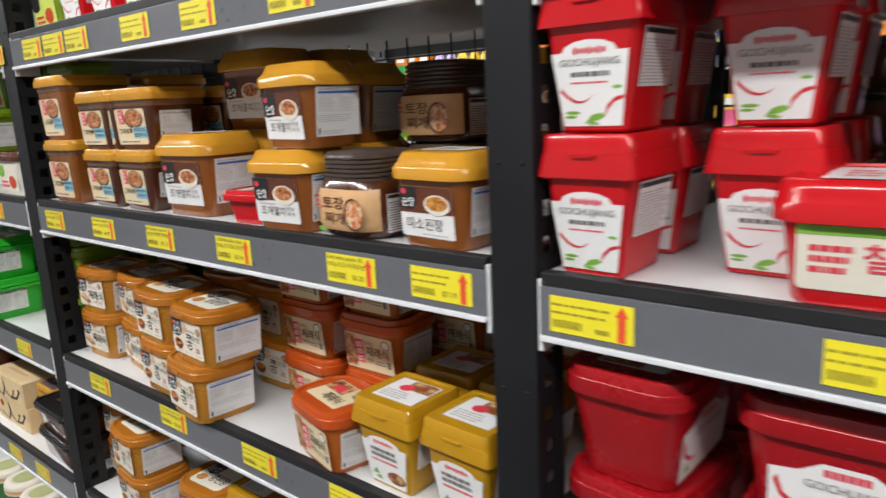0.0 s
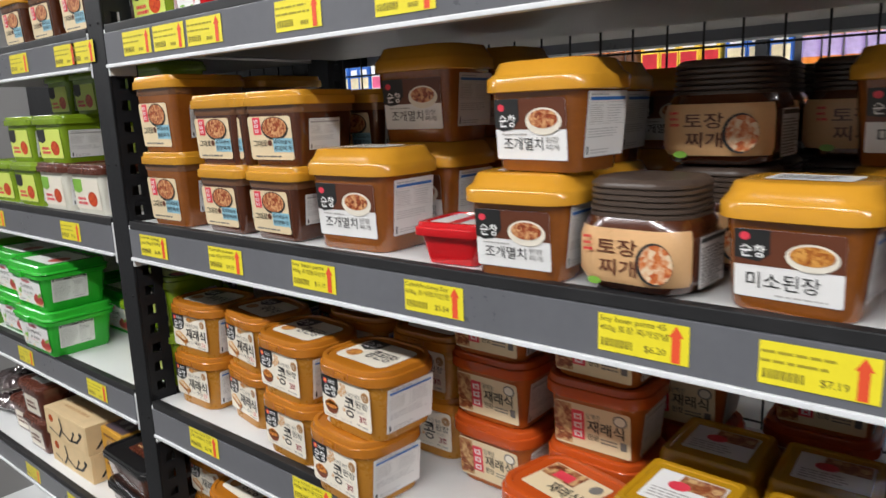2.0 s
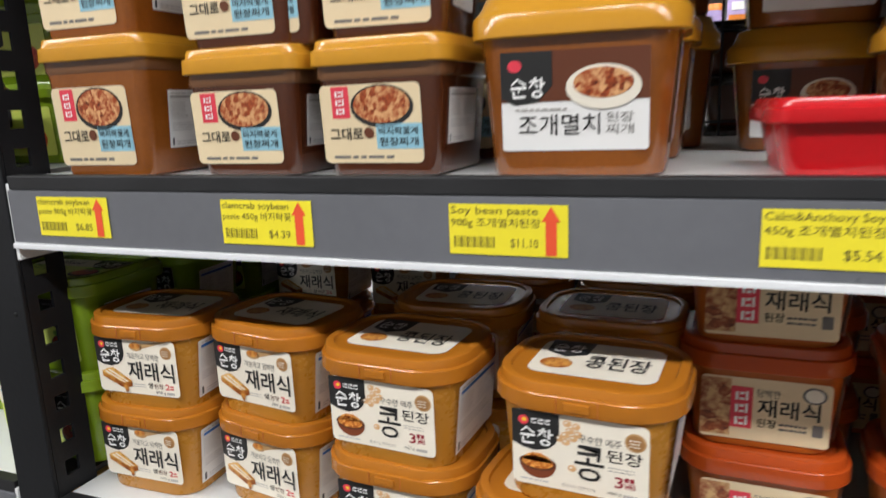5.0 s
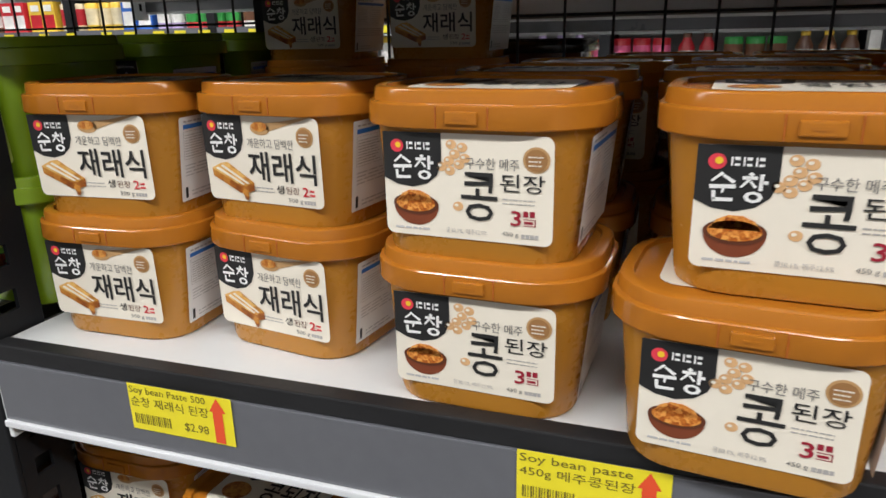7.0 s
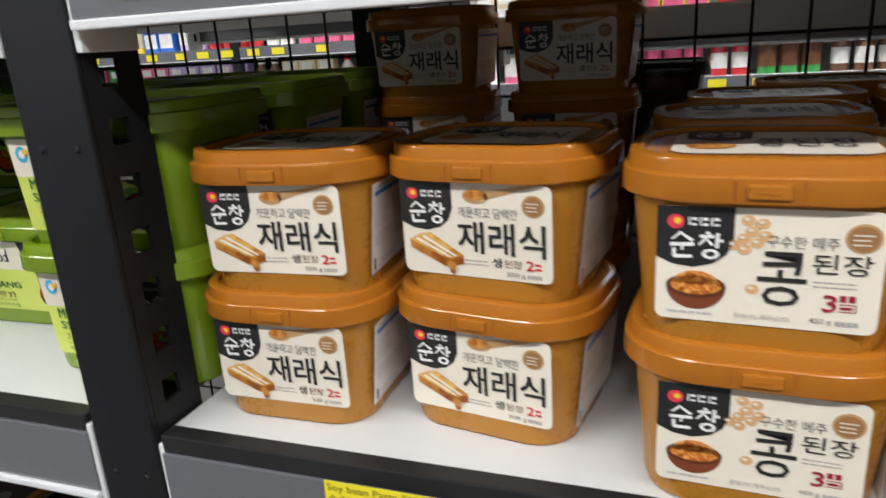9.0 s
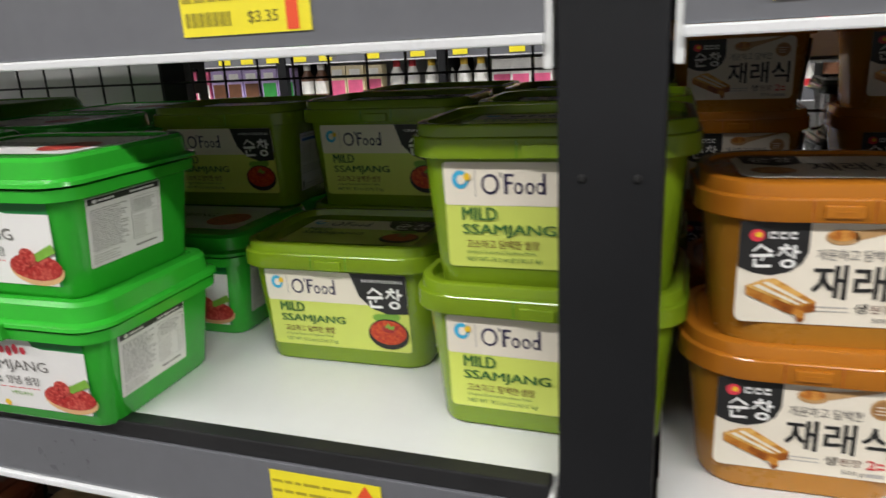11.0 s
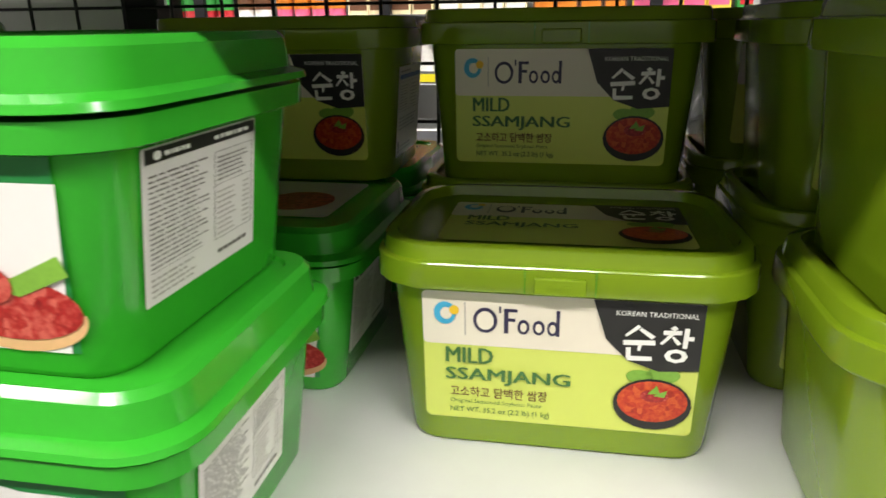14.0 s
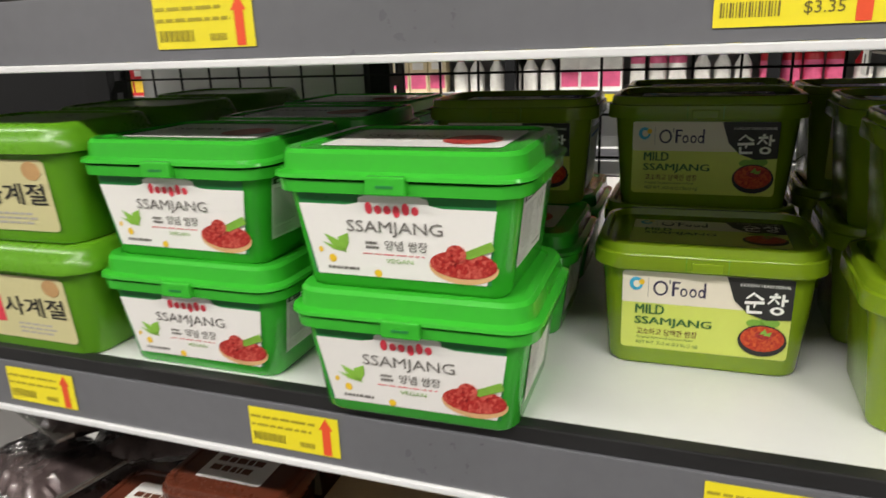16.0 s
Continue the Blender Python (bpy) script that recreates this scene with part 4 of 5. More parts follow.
def olive_tub():
    root, f, s, t = tub_shell("olive_green_ssamjang_tub", 0.156, 0.118, 0.0945, 0.018, "olive", "olive", taper=0.0065, recess=0.005, sink=0.005, r=0.02, lid_r=0.026, over=0.006,
                              label="olive green plastic mild ssamjang tub with lime label", group="olive green ssamjang tubs")
    latch(root, 0.118, 0.0772, 0.02, "olive", 0.0016, 0.007)
    for x in (-0.0135, 0.0135):
        part("lid_score", boxed(x - 0.0003, x + 0.0003, -0.0592, -0.0585, 0.0772, 0.0872), "mid_green", root)

    def front(L, top):
        L.rect(0.0, 0.6, 1.0, 1.0, "cream", 1, "pale_band", 0.002)
        L.oval(0.085, 0.84, 0.042, 0.085, "ink_cyan", 2, "blue_ring")
        L.oval(0.09, 0.84, 0.022, 0.045, "cream", 3, "ring_centre")
        L.oval(0.12, 0.87, 0.018, 0.035, "ink_yellow", 4, "yellow_dot")
        L.rect(0.158, 0.68, 0.162, 0.93, "ink_light", 2, "divider")
        L.oval(0.235, 0.8, 0.045, 0.095, "ink_navy", 2, "dark_ring")
        L.oval(0.235, 0.8, 0.032, 0.07, "cream", 3, "ring_centre")
        L.polys([rrect(0.304, 0.71, 0.32, 0.895), rrect(0.32, 0.8, 0.345, 0.825), rrect(0.32, 0.872, 0.352, 0.895), rrect(0.286, 0.86, 0.293, 0.91), oval(0.375, 0.765, 0.022, 0.055), oval(0.43, 0.765, 0.022, 0.055), oval(0.48, 0.765, 0.02, 0.055), rrect(0.492, 0.71, 0.505, 0.9)], "ink_navy", 2, "dark_mark")
        L.polys([oval(0.375, 0.765, 0.012, 0.033), oval(0.43, 0.765, 0.012, 0.033), oval(0.48, 0.765, 0.011, 0.033)], "cream", 3, "mark_centre")
        L.poly([(0.62, 1.0), (1.0, 1.0), (1.0, 0.52), (0.86, 0.5), (0.75, 0.57), (0.67, 0.72)], "ink", 3, "black_corner")
        L.crest(0.73, 0.58, 0.97, 0.84, "ink_white", 5)
        L.text("KOREAN TRADITIONAL", 0.7, 0.9, 0.98, 0.935, "ink_white", 4)
        L.heavy("MILD", 0.085, 0.465, 0.26, 0.585, "ink_green", 3)
        L.heavy("SSAMJANG", 0.083, 0.3, 0.548, 0.425, "ink_green", 3)
        L.oval(0.85, 0.24, 0.14, 0.2, "ink", 3, "bowl")
        L.oval(0.85, 0.265, 0.125, 0.16, "chilli_print", 4, "red_sauce")
        L.oval(0.855, 0.315, 0.05, 0.05, "paste_print", 5, "sauce_swirl")
        L.polys([[(0.83, 0.33), (0.86, 0.4), (0.875, 0.335)], [(0.85, 0.32), (0.9, 0.37), (0.89, 0.31)]], "ink_leaf", 6, "herb_print")
        L.polys([oval(0.8, 0.45, 0.05, 0.05), oval(0.88, 0.47, 0.06, 0.06), oval(0.86, 0.3, 0.03, 0.03)], "ink_leaf", 5 if top else 2, "herb_print")

    L = Sheet(root, f, -0.0555, 0.0140, 0.0555, 0.0745, "lime", 0.003, label="lime and cream printed label with bowl of sauce")
    front(L, False)
    L.text("고소하고 담백한 쌈장", 0.1, 0.19, 0.47, 0.275, "ink_brown", 3, 0.012)
    L.text("Original Seasoned Soybean Paste", 0.1, 0.13, 0.45, 0.17, "ink_green", 3)
    L.text("NET WT. 35.2 oz (2.2 lb) (1 kg)", 0.1, 0.05, 0.48, 0.105, "ink_green", 3, 0.015)
    T = Sheet(root, t, -0.053, -0.034, 0.055, 0.03, "lime", 0.004, "top_label", "lime and cream lid label")
    front(T, True)
    info_label(root, s, -0.03, 0.012, 0.03, 0.066, seed=51)
    return root


def season_tub():
    root, f, s, t = tub_shell("mid_green_ssamjang_tub", 0.15, 0.115, 0.094, 0.022, "mid_green", "mid_green", taper=0.008, r=0.022, lid_r=0.026, dome=0.002,
                              label="mid green plastic ssamjang tub with pale yellow label", group="mid green ssamjang tubs")
    L = Sheet(root, f, -0.05, 0.011, 0.05, 0.068, "pale_yellow", 0.005, label="pale yellow printed label")
    L.text("사계절", 0.3, 0.38, 0.95, 0.68, "ink", 2, 0.03)
    L.rect(0.05, 0.25, 0.27, 0.7, "ink_pink", 1, "red_panel")
    L.oval(0.86, 0.85, 0.09, 0.13, "ink_tan", 1, "seal")
    L.dash(0.4, 0.1, 0.85, 0.3, 3, "ink_light", 1, 6)
    return root


def small_tub(name, label, body, lid, group, paper, pic):
    root, f, s, t = tub_shell(name, 0.116, 0.092, 0.082, 0.016, body, lid, taper=0.005, r=0.012, lid_r=0.015, label=label, group=group, seg=4)
    L = Sheet(root, f, -0.042, 0.009, 0.042, 0.058, paper, 0.003, label="printed label with vegetable picture")
    L.oval(0.7, 0.35, 0.18, 0.25, pic, 1, "picture")
    L.poly([(0.0, 1), (0.36, 1), (0.34, 0.62), (0.18, 0.52), (0, 0.6)], "ink" if paper == "lime" else "ink_leaf", 1, "corner")
    L.dash(0.1, 0.15, 0.5, 0.45, 2, "ink_pink", 1, 4, 0.6)
    info_label(root, s, -0.03, 0.01, 0.03, 0.056, "ink_light", 61)
    return root


def brown_tub():
    root, f, s, t = tub_shell("dark_brown_paste_tub", 0.12, 0.095, 0.08, 0.017, "brown", "brown", taper=0.006, r=0.014, lid_r=0.018,
                              label="dark brown plastic bean paste tub with white lid label", group="dark brown paste tubs", seg=4)
    L = Sheet(root, f, -0.034, 0.008, 0.034, 0.05, "cream", 0.003, label="pale printed label")
    L.dash(0.1, 0.3, 0.9, 0.8, 2, "ink_brown", 1, 5, 0.6)
    T = Sheet(root, t, -0.033, -0.024, 0.033, 0.024, "paper", 0.003, "top_label", "white lid label")
    T.dash(0.1, 0.25, 0.9, 0.8, 2, "ink_brown", 1, 6, 0.6)
    return root


def meju_box():
    root = tagged(new("kraft_paper_box"), "kraft paper box with printed black brush drawing", "box", "kraft paper boxes")
    part("carton", boxed(-0.095, 0.095, -0.05, 0.05, 0, 0.061, 0.0015), "card", root)
    f = face_frame(0.19, 0.1, 0.19, 0.1, 0.061, "front")
    P = Sheet(root, f, -0.088, 0.005, 0.088, 0.056, "card", 0.001, "front_print", "brush drawing and red dot")
    P.oval(0.14, 0.72, 0.06, 0.17, "orange_lid", 1, "red_dot")
    P.polys([[(0.3, 0.05), (0.4, 0.5), (0.36, 0.92), (0.39, 0.93), (0.44, 0.5), (0.34, 0.04)], [(0.42, 0.42), (0.6, 0.2), (0.78, 0.3), (0.9, 0.62), (0.92, 0.58), (0.8, 0.2), (0.6, 0.12), (0.42, 0.34)],
             [(0.62, 0.18), (0.7, 0.5), (0.72, 0.48), (0.66, 0.16)], [(0.08, 0.3), (0.3, 0.12), (0.3, 0.07), (0.06, 0.24)]], "ink", 2, "brush_print")
    P.polys([oval(0.9, 0.66, 0.04, 0.1, 12), oval(0.72, 0.55, 0.03, 0.08, 12)], "ink", 2, "bud_print")
    T = Sheet(root, face_frame(0.19, 0.1, 0.19, 0.1, 0.061, "top"), -0.07, -0.04, 0.07, 0.04, "card", 0.001, "top_print")
    T.dash(0.1, 0.2, 0.9, 0.8, 3, "ink_tan", 1, 4)
    R = Sheet(root, face_frame(0.19, 0.1, 0.19, 0.1, 0.061, "right"), -0.044, 0.005, 0.044, 0.056, "card", 0.001, "side_print")
    R.poly([(0.1, 0.1), (0.3, 0.5), (0.6, 0.6), (0.9, 0.85), (0.92, 0.78), (0.64, 0.5), (0.36, 0.42), (0.16, 0.08)], "ink", 1, "brush_print")
    return root


def yellow_carton():
    root = tagged(new("yellow_carton"), "yellow paper carton with dark mauve window lid", "carton", "yellow cartons")
    part("carton", boxed(-0.043, 0.043, -0.06, 0.06, 0, 0.06, 0.0015), "card_yellow", root)
    T = Sheet(root, face_frame(0.086, 0.12, 0.086, 0.12, 0.06, "top"), -0.038, -0.054, 0.038, 0.045, "mauve", 0.003, "top_window", "dark mauve glossy window")
    T.polys([oval(0.3, 0.3, 0.14, 0.1), oval(0.6, 0.6, 0.16, 0.12), oval(0.7, 0.25, 0.1, 0.08)], "ink_light", 1, "food_print")
    P = Sheet(root, face_frame(0.086, 0.12, 0.086, 0.12, 0.06, "front"), -0.038, 0.006, 0.038, 0.054, "card_yellow", 0.001, "front_print")
    P.oval(0.5, 0.45, 0.3, 0.3, "meal_print", 1, "dish")
    P.dash(0.1, 0.8, 0.9, 0.95, 1, "ink_brown", 1, 3, 0.7)
    return root


def round_jar():
    root = tagged(new("round_paste_jar"), "round dark green jar with cream patterned lid", "jar", "round paste jars")

    def turned(rings):
        return loft([(2 * r, 2 * r, r * 0.999, z) for r, z in rings], 6)

    smooth(part("body", turned([(0.042, 0), (0.047, 0.004), (0.047, 0.078), (0.042, 0.09)]), "ink_green", root), 40)
    smooth(part("lid", turned([(0.0475, 0.084), (0.05, 0.086), (0.05, 0.106), (0.047, 0.111), (0.036, 0.113), (0.034, 0.112)]), "cream", root, "cream lid with green centre"), 30)
    printed("lid_centre", [oval(0, 0, 0.03, 0.03)], "ink_leaf_pale", root, Matrix.Translation((0, 0, 0.1124)), 0.0)
    smooth(part("lid_band", turned([(0.0503, 0.09), (0.0503, 0.098)]), "peach", root), 40)
    return root


def black_tray():
    root, f, s, t = tub_shell("black_paste_tray", 0.17, 0.12, 0.062, 0.014, "amber_dark", "black_plastic", taper=0.008, r=0.016, lid_r=0.02,
                              label="clear tray of dark paste under a glossy black lid", group="black lidded trays", seg=4)
    T = Sheet(root, t, -0.04, -0.026, 0.04, 0.026, "brown", 0.004, "top_label", "brown lid label")
    T.dash(0.1, 0.3, 0.9, 0.8, 3, "ink_tan", 1, 4)
    return root


def foil_pack():
    root = tagged(new("foil_packet"), "crumpled silver and maroon foil packet lying on the shelf", "packet", "foil packets")
    bm = bmesh.new()
    bmesh.ops.create_grid(bm, x_segments=36, y_segments=26, size=1)
    geo = bmesh.ops.duplicate(bm, geom=bm.verts[:] + bm.edges[:] + bm.faces[:])
    flip = {v for v in geo["geom"] if isinstance(v, bmesh.types.BMVert)}
    for v in bm.verts:
        x, y = v.co.x, v.co.y
        puff = (1 - x ** 4) * (1 - y ** 4) * 0.022
        v.co = Vector((x * 0.075, y * 0.055, 0.024 + (-puff if v in flip else puff) + 0.004 * noise.noise(Vector((x * 3, y * 3, 1.0 if v in flip else 4.0))) + 0.0028 * noise.noise(Vector((x * 11, y * 9, 7.0)))))
    bmesh.ops.remove_doubles(bm, verts=bm.verts, dist=0.0004)
    smooth(part("pouch", bm, "film", root, "crinkled clear film over dark contents"), 25)
    for k in (-1, 1):
        part("foil_seal", boxed(0.066 * k - 0.01, 0.066 * k + 0.01, -0.055, 0.055, 0.022, 0.027, 0.001), "foil", root, "silver crimped seal")
    return root


# ---- the room ----
def structure(name, bm, material, label):
    return tagged(part(name, bm, material), label, name.split("_")[0], kind="structure")


structure("floor", boxed(-8.2, 5.6, -2.8, 5.6, -0.1, 0), "floor", "grey polished floor of the shop aisle")
structure("ceiling", boxed(-8.2, 5.6, -2.8, 5.6, CEILING, CEILING + 0.1), "ceiling", "plain white ceiling above the aisles")
# unseen walls; the paler south one bounces light in place of opposite shelves
structure("wall_south", boxed(-8.2, 5.6, -2.9, -2.8, 0, CEILING), "pale_wall", "plain grey wall added out of view to close the room")
structure("wall_north", boxed(-8.2, 5.6, 5.6, 5.7, 0, CEILING), "wall", "plain grey wall added out of view to close the room")
structure("wall_west", boxed(-8.3, -8.2, -2.9, 5.7, 0, CEILING), "wall", "plain grey wall added out of view to close the room")
structure("wall_east", boxed(5.6, 5.7, -2.9, 5.7, 0, CEILING), "wall", "plain grey wall added out of view to close the room")


def ceiling_light(x, y):
    root = tagged(new("ceiling_light"), "long white ceiling light with glowing diffuser", "ceiling light", "ceiling lights")
    root.location = (x, y, CEILING)
    bm = boxed(-0.68, 0.68, -0.1, 0.1, -0.05, 0, 0.004)
    part("housing", bm, "white_steel", root)
    part("diffuser", boxed(-0.65, 0.65, -0.08, 0.08, -0.068, -0.05, 0.006), "tube", root, "glowing white diffuser")


for row_y, watts in LAMP_ROWS:
    for lamp_x in LAMP_XS:
        ceiling_light(lamp_x, row_y)


# ---- the shelving ----
def slotted_post(x0, x1, y0=0.0, depth=0.045, label="black slotted steel shelving post"):
    root = tagged(new("shelving_post"), label, "post", "shelving posts")
    root.location = ((x0 + x1) / 2, y0, 0)
    w = x1 - x0
    part("front_face", boxed(-w / 2, w / 2, 0, 0.004, 0, 2.2, 0.0012), "black_steel", root)
    for k in (-1, 1):
        # the side walls are pierced by a column of slots
        bm = bmesh.new()
        a, b = sorted((k * (w / 2 - 0.0002), k * (w / 2 - 0.0035)))
        box(bm, a, b, 0.0042, depth * 0.32, 0, 2.2)
        box(bm, a, b, depth * 0.64, depth, 0, 2.2)
        z = 0.00775
        while z < 2.18:
            box(bm, a, b, depth * 0.32, depth * 0.64, z, z + 0.0165)
            z += 0.031
        part("side_wall", bm, "black_steel", root)
    bm = bmesh.new()
    bmesh.ops.create_cone(bm, cap_ends=True, segments=10, radius1=0.0022, radius2=0.0012, depth=0.0014, matrix=Matrix.Rotation(radians(90), 4, "X"))
    first = part("rivet", bm, "slot", root)
    first.location = (-0.012, -0.0006, 0.079)
    for k in range(11):
        for dx in (-0.012, 0.012):
            if k or dx > 0:
                ob = new("rivet", first.data)
                ob.parent, ob.location = root, (dx, -0.0006, 0.079 + 0.3 * k * 0.6667)
    return root


POST_M, POST_R = (-1.004, -0.958), (0.023, 0.068)
for x0, x1 in (POST_M, POST_R, (-2.03, -1.985), (1.05, 1.095)):
    slotted_post(x0, x1)
    slotted_post(x0, x1, 0.415)
slotted_post(-1.612, -1.575, 0.475, label="black slotted post of the rear shelving")


def shelf(x0, x1, z, deep=0.435, rear=False):
    """One shelf; a rear one faces the next aisle, back to back with ours."""
    root = tagged(new("shelf"), "white steel shelf with grey price label strip", "shelf", "steel shelves")
    root.matrix_basis = pose(x1, 0.905, z, 0, 0, 180) if rear else pose(x0, 0, z)
    w = x1 - x0
    part("tray", boxed(0, w, 0.0125, deep, -0.004, 0), "white_steel", root)
    part("front_flange", boxed(0.004, w - 0.004, 0.03, 0.034, -0.03, -0.0042), "white_steel", root)
    part("rear_flange", boxed(0.004, w - 0.004, deep - 0.004, deep, -0.03, -0.0042), "white_steel", root)
    # the panel's darker colour carries the underside's shade
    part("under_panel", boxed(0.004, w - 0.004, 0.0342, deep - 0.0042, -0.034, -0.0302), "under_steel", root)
    part("rim", boxed(0.002, w - 0.002, 0.0, 0.0122, -0.009, 0.0025, 0.0012), "rim", root, "black plastic rim")
    part("label_strip", boxed(0.002, w - 0.002, -0.0015, 0.006, -0.0515, -0.0092, 0.0006), "strip", root, "grey plastic price label strip")
    part("bottom_bead", boxed(0.002, w - 0.002, -0.004, 0.007, -0.0565, -0.0517, 0.001), "bead", root, "white plastic bead")
    for k in (0, 1):
        a = -0.001 if k == 0 else w - 0.003
        bm = boxed(a, a + 0.004, 0.0, 0.04, -0.067, -0.004, 0.001)
        br = part("bracket", bm, "white_steel", root, "white steel bracket")
        part("bracket_slot", boxed(a - 0.0006, a + 0.0046, 0.017, 0.024, -0.05, -0.036), "slot", br)
    return root


BAY_L, BAY_M, BAY_R = (-1.985, -1.007), (-0.955, 0.020), (0.071, 1.05)
MID_DROP = -0.006  # the middle bay's third shelf hangs a little lower
LEVELS = (1.473, 1.194, 0.914, 0.632, 0.35, 0.12)
for bay, shift in ((BAY_L, 0.0), (BAY_M, 0.0), (BAY_R, -0.006)):
    for z in LEVELS:
        shelf(bay[0], bay[1], z + (MID_DROP if bay == BAY_M and z == 0.914 else shift))
    shelf(bay[0], bay[1], 1.80)
for x0, x1, levels in ((-1.57, -1.007, (1.194, 0.9)), (-0.955, 0.020, (1.503, 1.14, 0.9)), (0.071, 1.05, (1.503, 1.14, 0.9))):
    for z in levels:
        shelf(x0, x1, z, 0.43, True)


def wire_grid(x0, x1, y):
    root = tagged(new("wire_back_grid"), "dark wire grid panel closing the shelf's back", "wire grid", "wire back grids")
    root.location = (x0, y, 0)
    w, up = x1 - x0, bmesh.new()
    bmesh.ops.create_cone(up, segments=6, radius1=0.0016, radius2=0.0016, depth=2.1, matrix=Matrix.Translation((0, 0, 1.1)))
    first = part("wire", up, "wire", root)
    k = round(w / 0.05)
    for i in range(1, k + 1):
        ob = new("wire", first.data)
        ob.parent, ob.location = root, (w * i / k, 0, 0)
    side = bmesh.new()
    bmesh.ops.create_cone(side, segments=6, radius1=0.0016, radius2=0.0016, depth=w, matrix=Matrix.Translation((w / 2, 0.003, 0)) @ Matrix.Rotation(radians(90), 4, "Y"))
    flat = part("wire", side, "wire", root)
    flat.location = (0, 0, 0.059)
    for i in range(1, 42):
        ob = new("wire", flat.data)
        ob.parent, ob.location = root, (0, 0, 0.059 + 0.05 * i)


for bay in (BAY_L, BAY_M, BAY_R):
    wire_grid(bay[0], bay[1], 0.452)
structure("panel_west", boxed(-2.02, -1.62, 0.52, 0.53, 0.96, 1.19), "white_steel", "plain white back panel of the rear shelving")
# two black sheets added where the view past the grid is only dark
structure("panel_end", boxed(-2.7, -2.03, 0.5, 0.506, 0.6, 1.2), "black_steel", "black sheet added for the darkness left of the white panel")
structure("panel_rear", boxed(-2.6, -1.02, 0.5, 0.506, 1.205, 1.8), "black_steel", "black sheet added for the darkness behind the wire grid")


# ---- price tags ----
def tag(x, z, lines=None, price="", w=0.073, y=-0.0023, far=False):
    root = tagged(new("price_tag"), "yellow paper price tag with red arrow on the shelf strip", "price tag", "yellow price tags")
    root.location = (x, y, z)
    h = 0.031
    f = Matrix.Translation((0, 0, -h)) @ Matrix(((1, 0, 0), (0, 0, -1), (0, 1, 0))).to_4x4()
    L = Sheet(root, f, 0, 0, w, h, "tag", 0.0, "card", n=0.0)
    L.poly([(0.82, 0.03), (0.91, 0.03), (0.91, 0.68), (0.94, 0.68), (0.865, 0.97), (0.79, 0.68), (0.82, 0.68)], "tag_red", 1, "arrow")
    if lines:
        L.text(lines[0], 0.02, 0.76, 0.76, 0.95, "ink_tag", 1)
        L.text(lines[1], 0.02, 0.52, 0.78, 0.73, "ink_tag", 1)
    else:
        L.dash(0.02, 0.52, 0.78, 0.95, 2, "ink_tag_pale", 1, int(abs(x) * 1000), 0.3)
    L.polys([rrect(0.04 + 0.019 * i, 0.14, 0.04 + 0.019 * i + (0.006 if i % 3 else 0.012), 0.36) for i in range(19)], "ink_tag", 1, "barcode")
    if price:
        L.text(price, 0.53, 0.14, 0.76, 0.34, "ink_tag", 1)
    else:
        L.dash(0.56, 0.14, 0.74, 0.36, 1, "ink_tag_pale", 1, 7, 0.6)
    return root


T_B, T_C = 1.1805, 0.9005
tag(-0.921, T_B, ("clamcrab soybean", "paste 900g 바지락꽃"), "$6.85")
tag(-0.744, T_B, ("clamcrab soybean", "paste 450g 바지락꽃"), "$4.39")
tag(-0.574, T_B, ("Soy bean paste", "900g 조개멸치된장"), "$11.10")
tag(-0.400, T_B, ("Calm&Anchovy Soy", "450g 조개멸치된장"), "$5.54")
tag(-0.191, T_B, ("Soy bean paste 45", "450g 토장 찌개양념"), "$6.20")
tag(-0.070, T_B, None, "$7.19")
tag(-0.845, T_C, ("Soy bean Paste 500", "순창 재래식 된장"), "$2.98")
tag(-0.607, T_C, ("Soy bean paste", "450g 메주콩된장"), "$2.98")
tag(-0.395, T_C)
tag(-0.22, T_C)
for x in (-0.9, -0.82, -0.74, -0.568, -0.42, -0.25, -0.1):
    tag(x, 1.4595)
tag(0.083, 1.173)
tag(0.284, 1.173)
tag(0.46, 1.173)
for x in (-1.178, -1.489, -1.73):
    tag(x, T_C)
tag(-1.192, T_B, None, "$3.35")
for x in (-1.521, -1.8):
    tag(x, T_B)
for x in (-1.06, -1.12, -1.3):
    tag(x, 1.459)
for x in (-1.56, -1.35, -1.2, -0.8, -0.5):
    tag(x, 0.618)

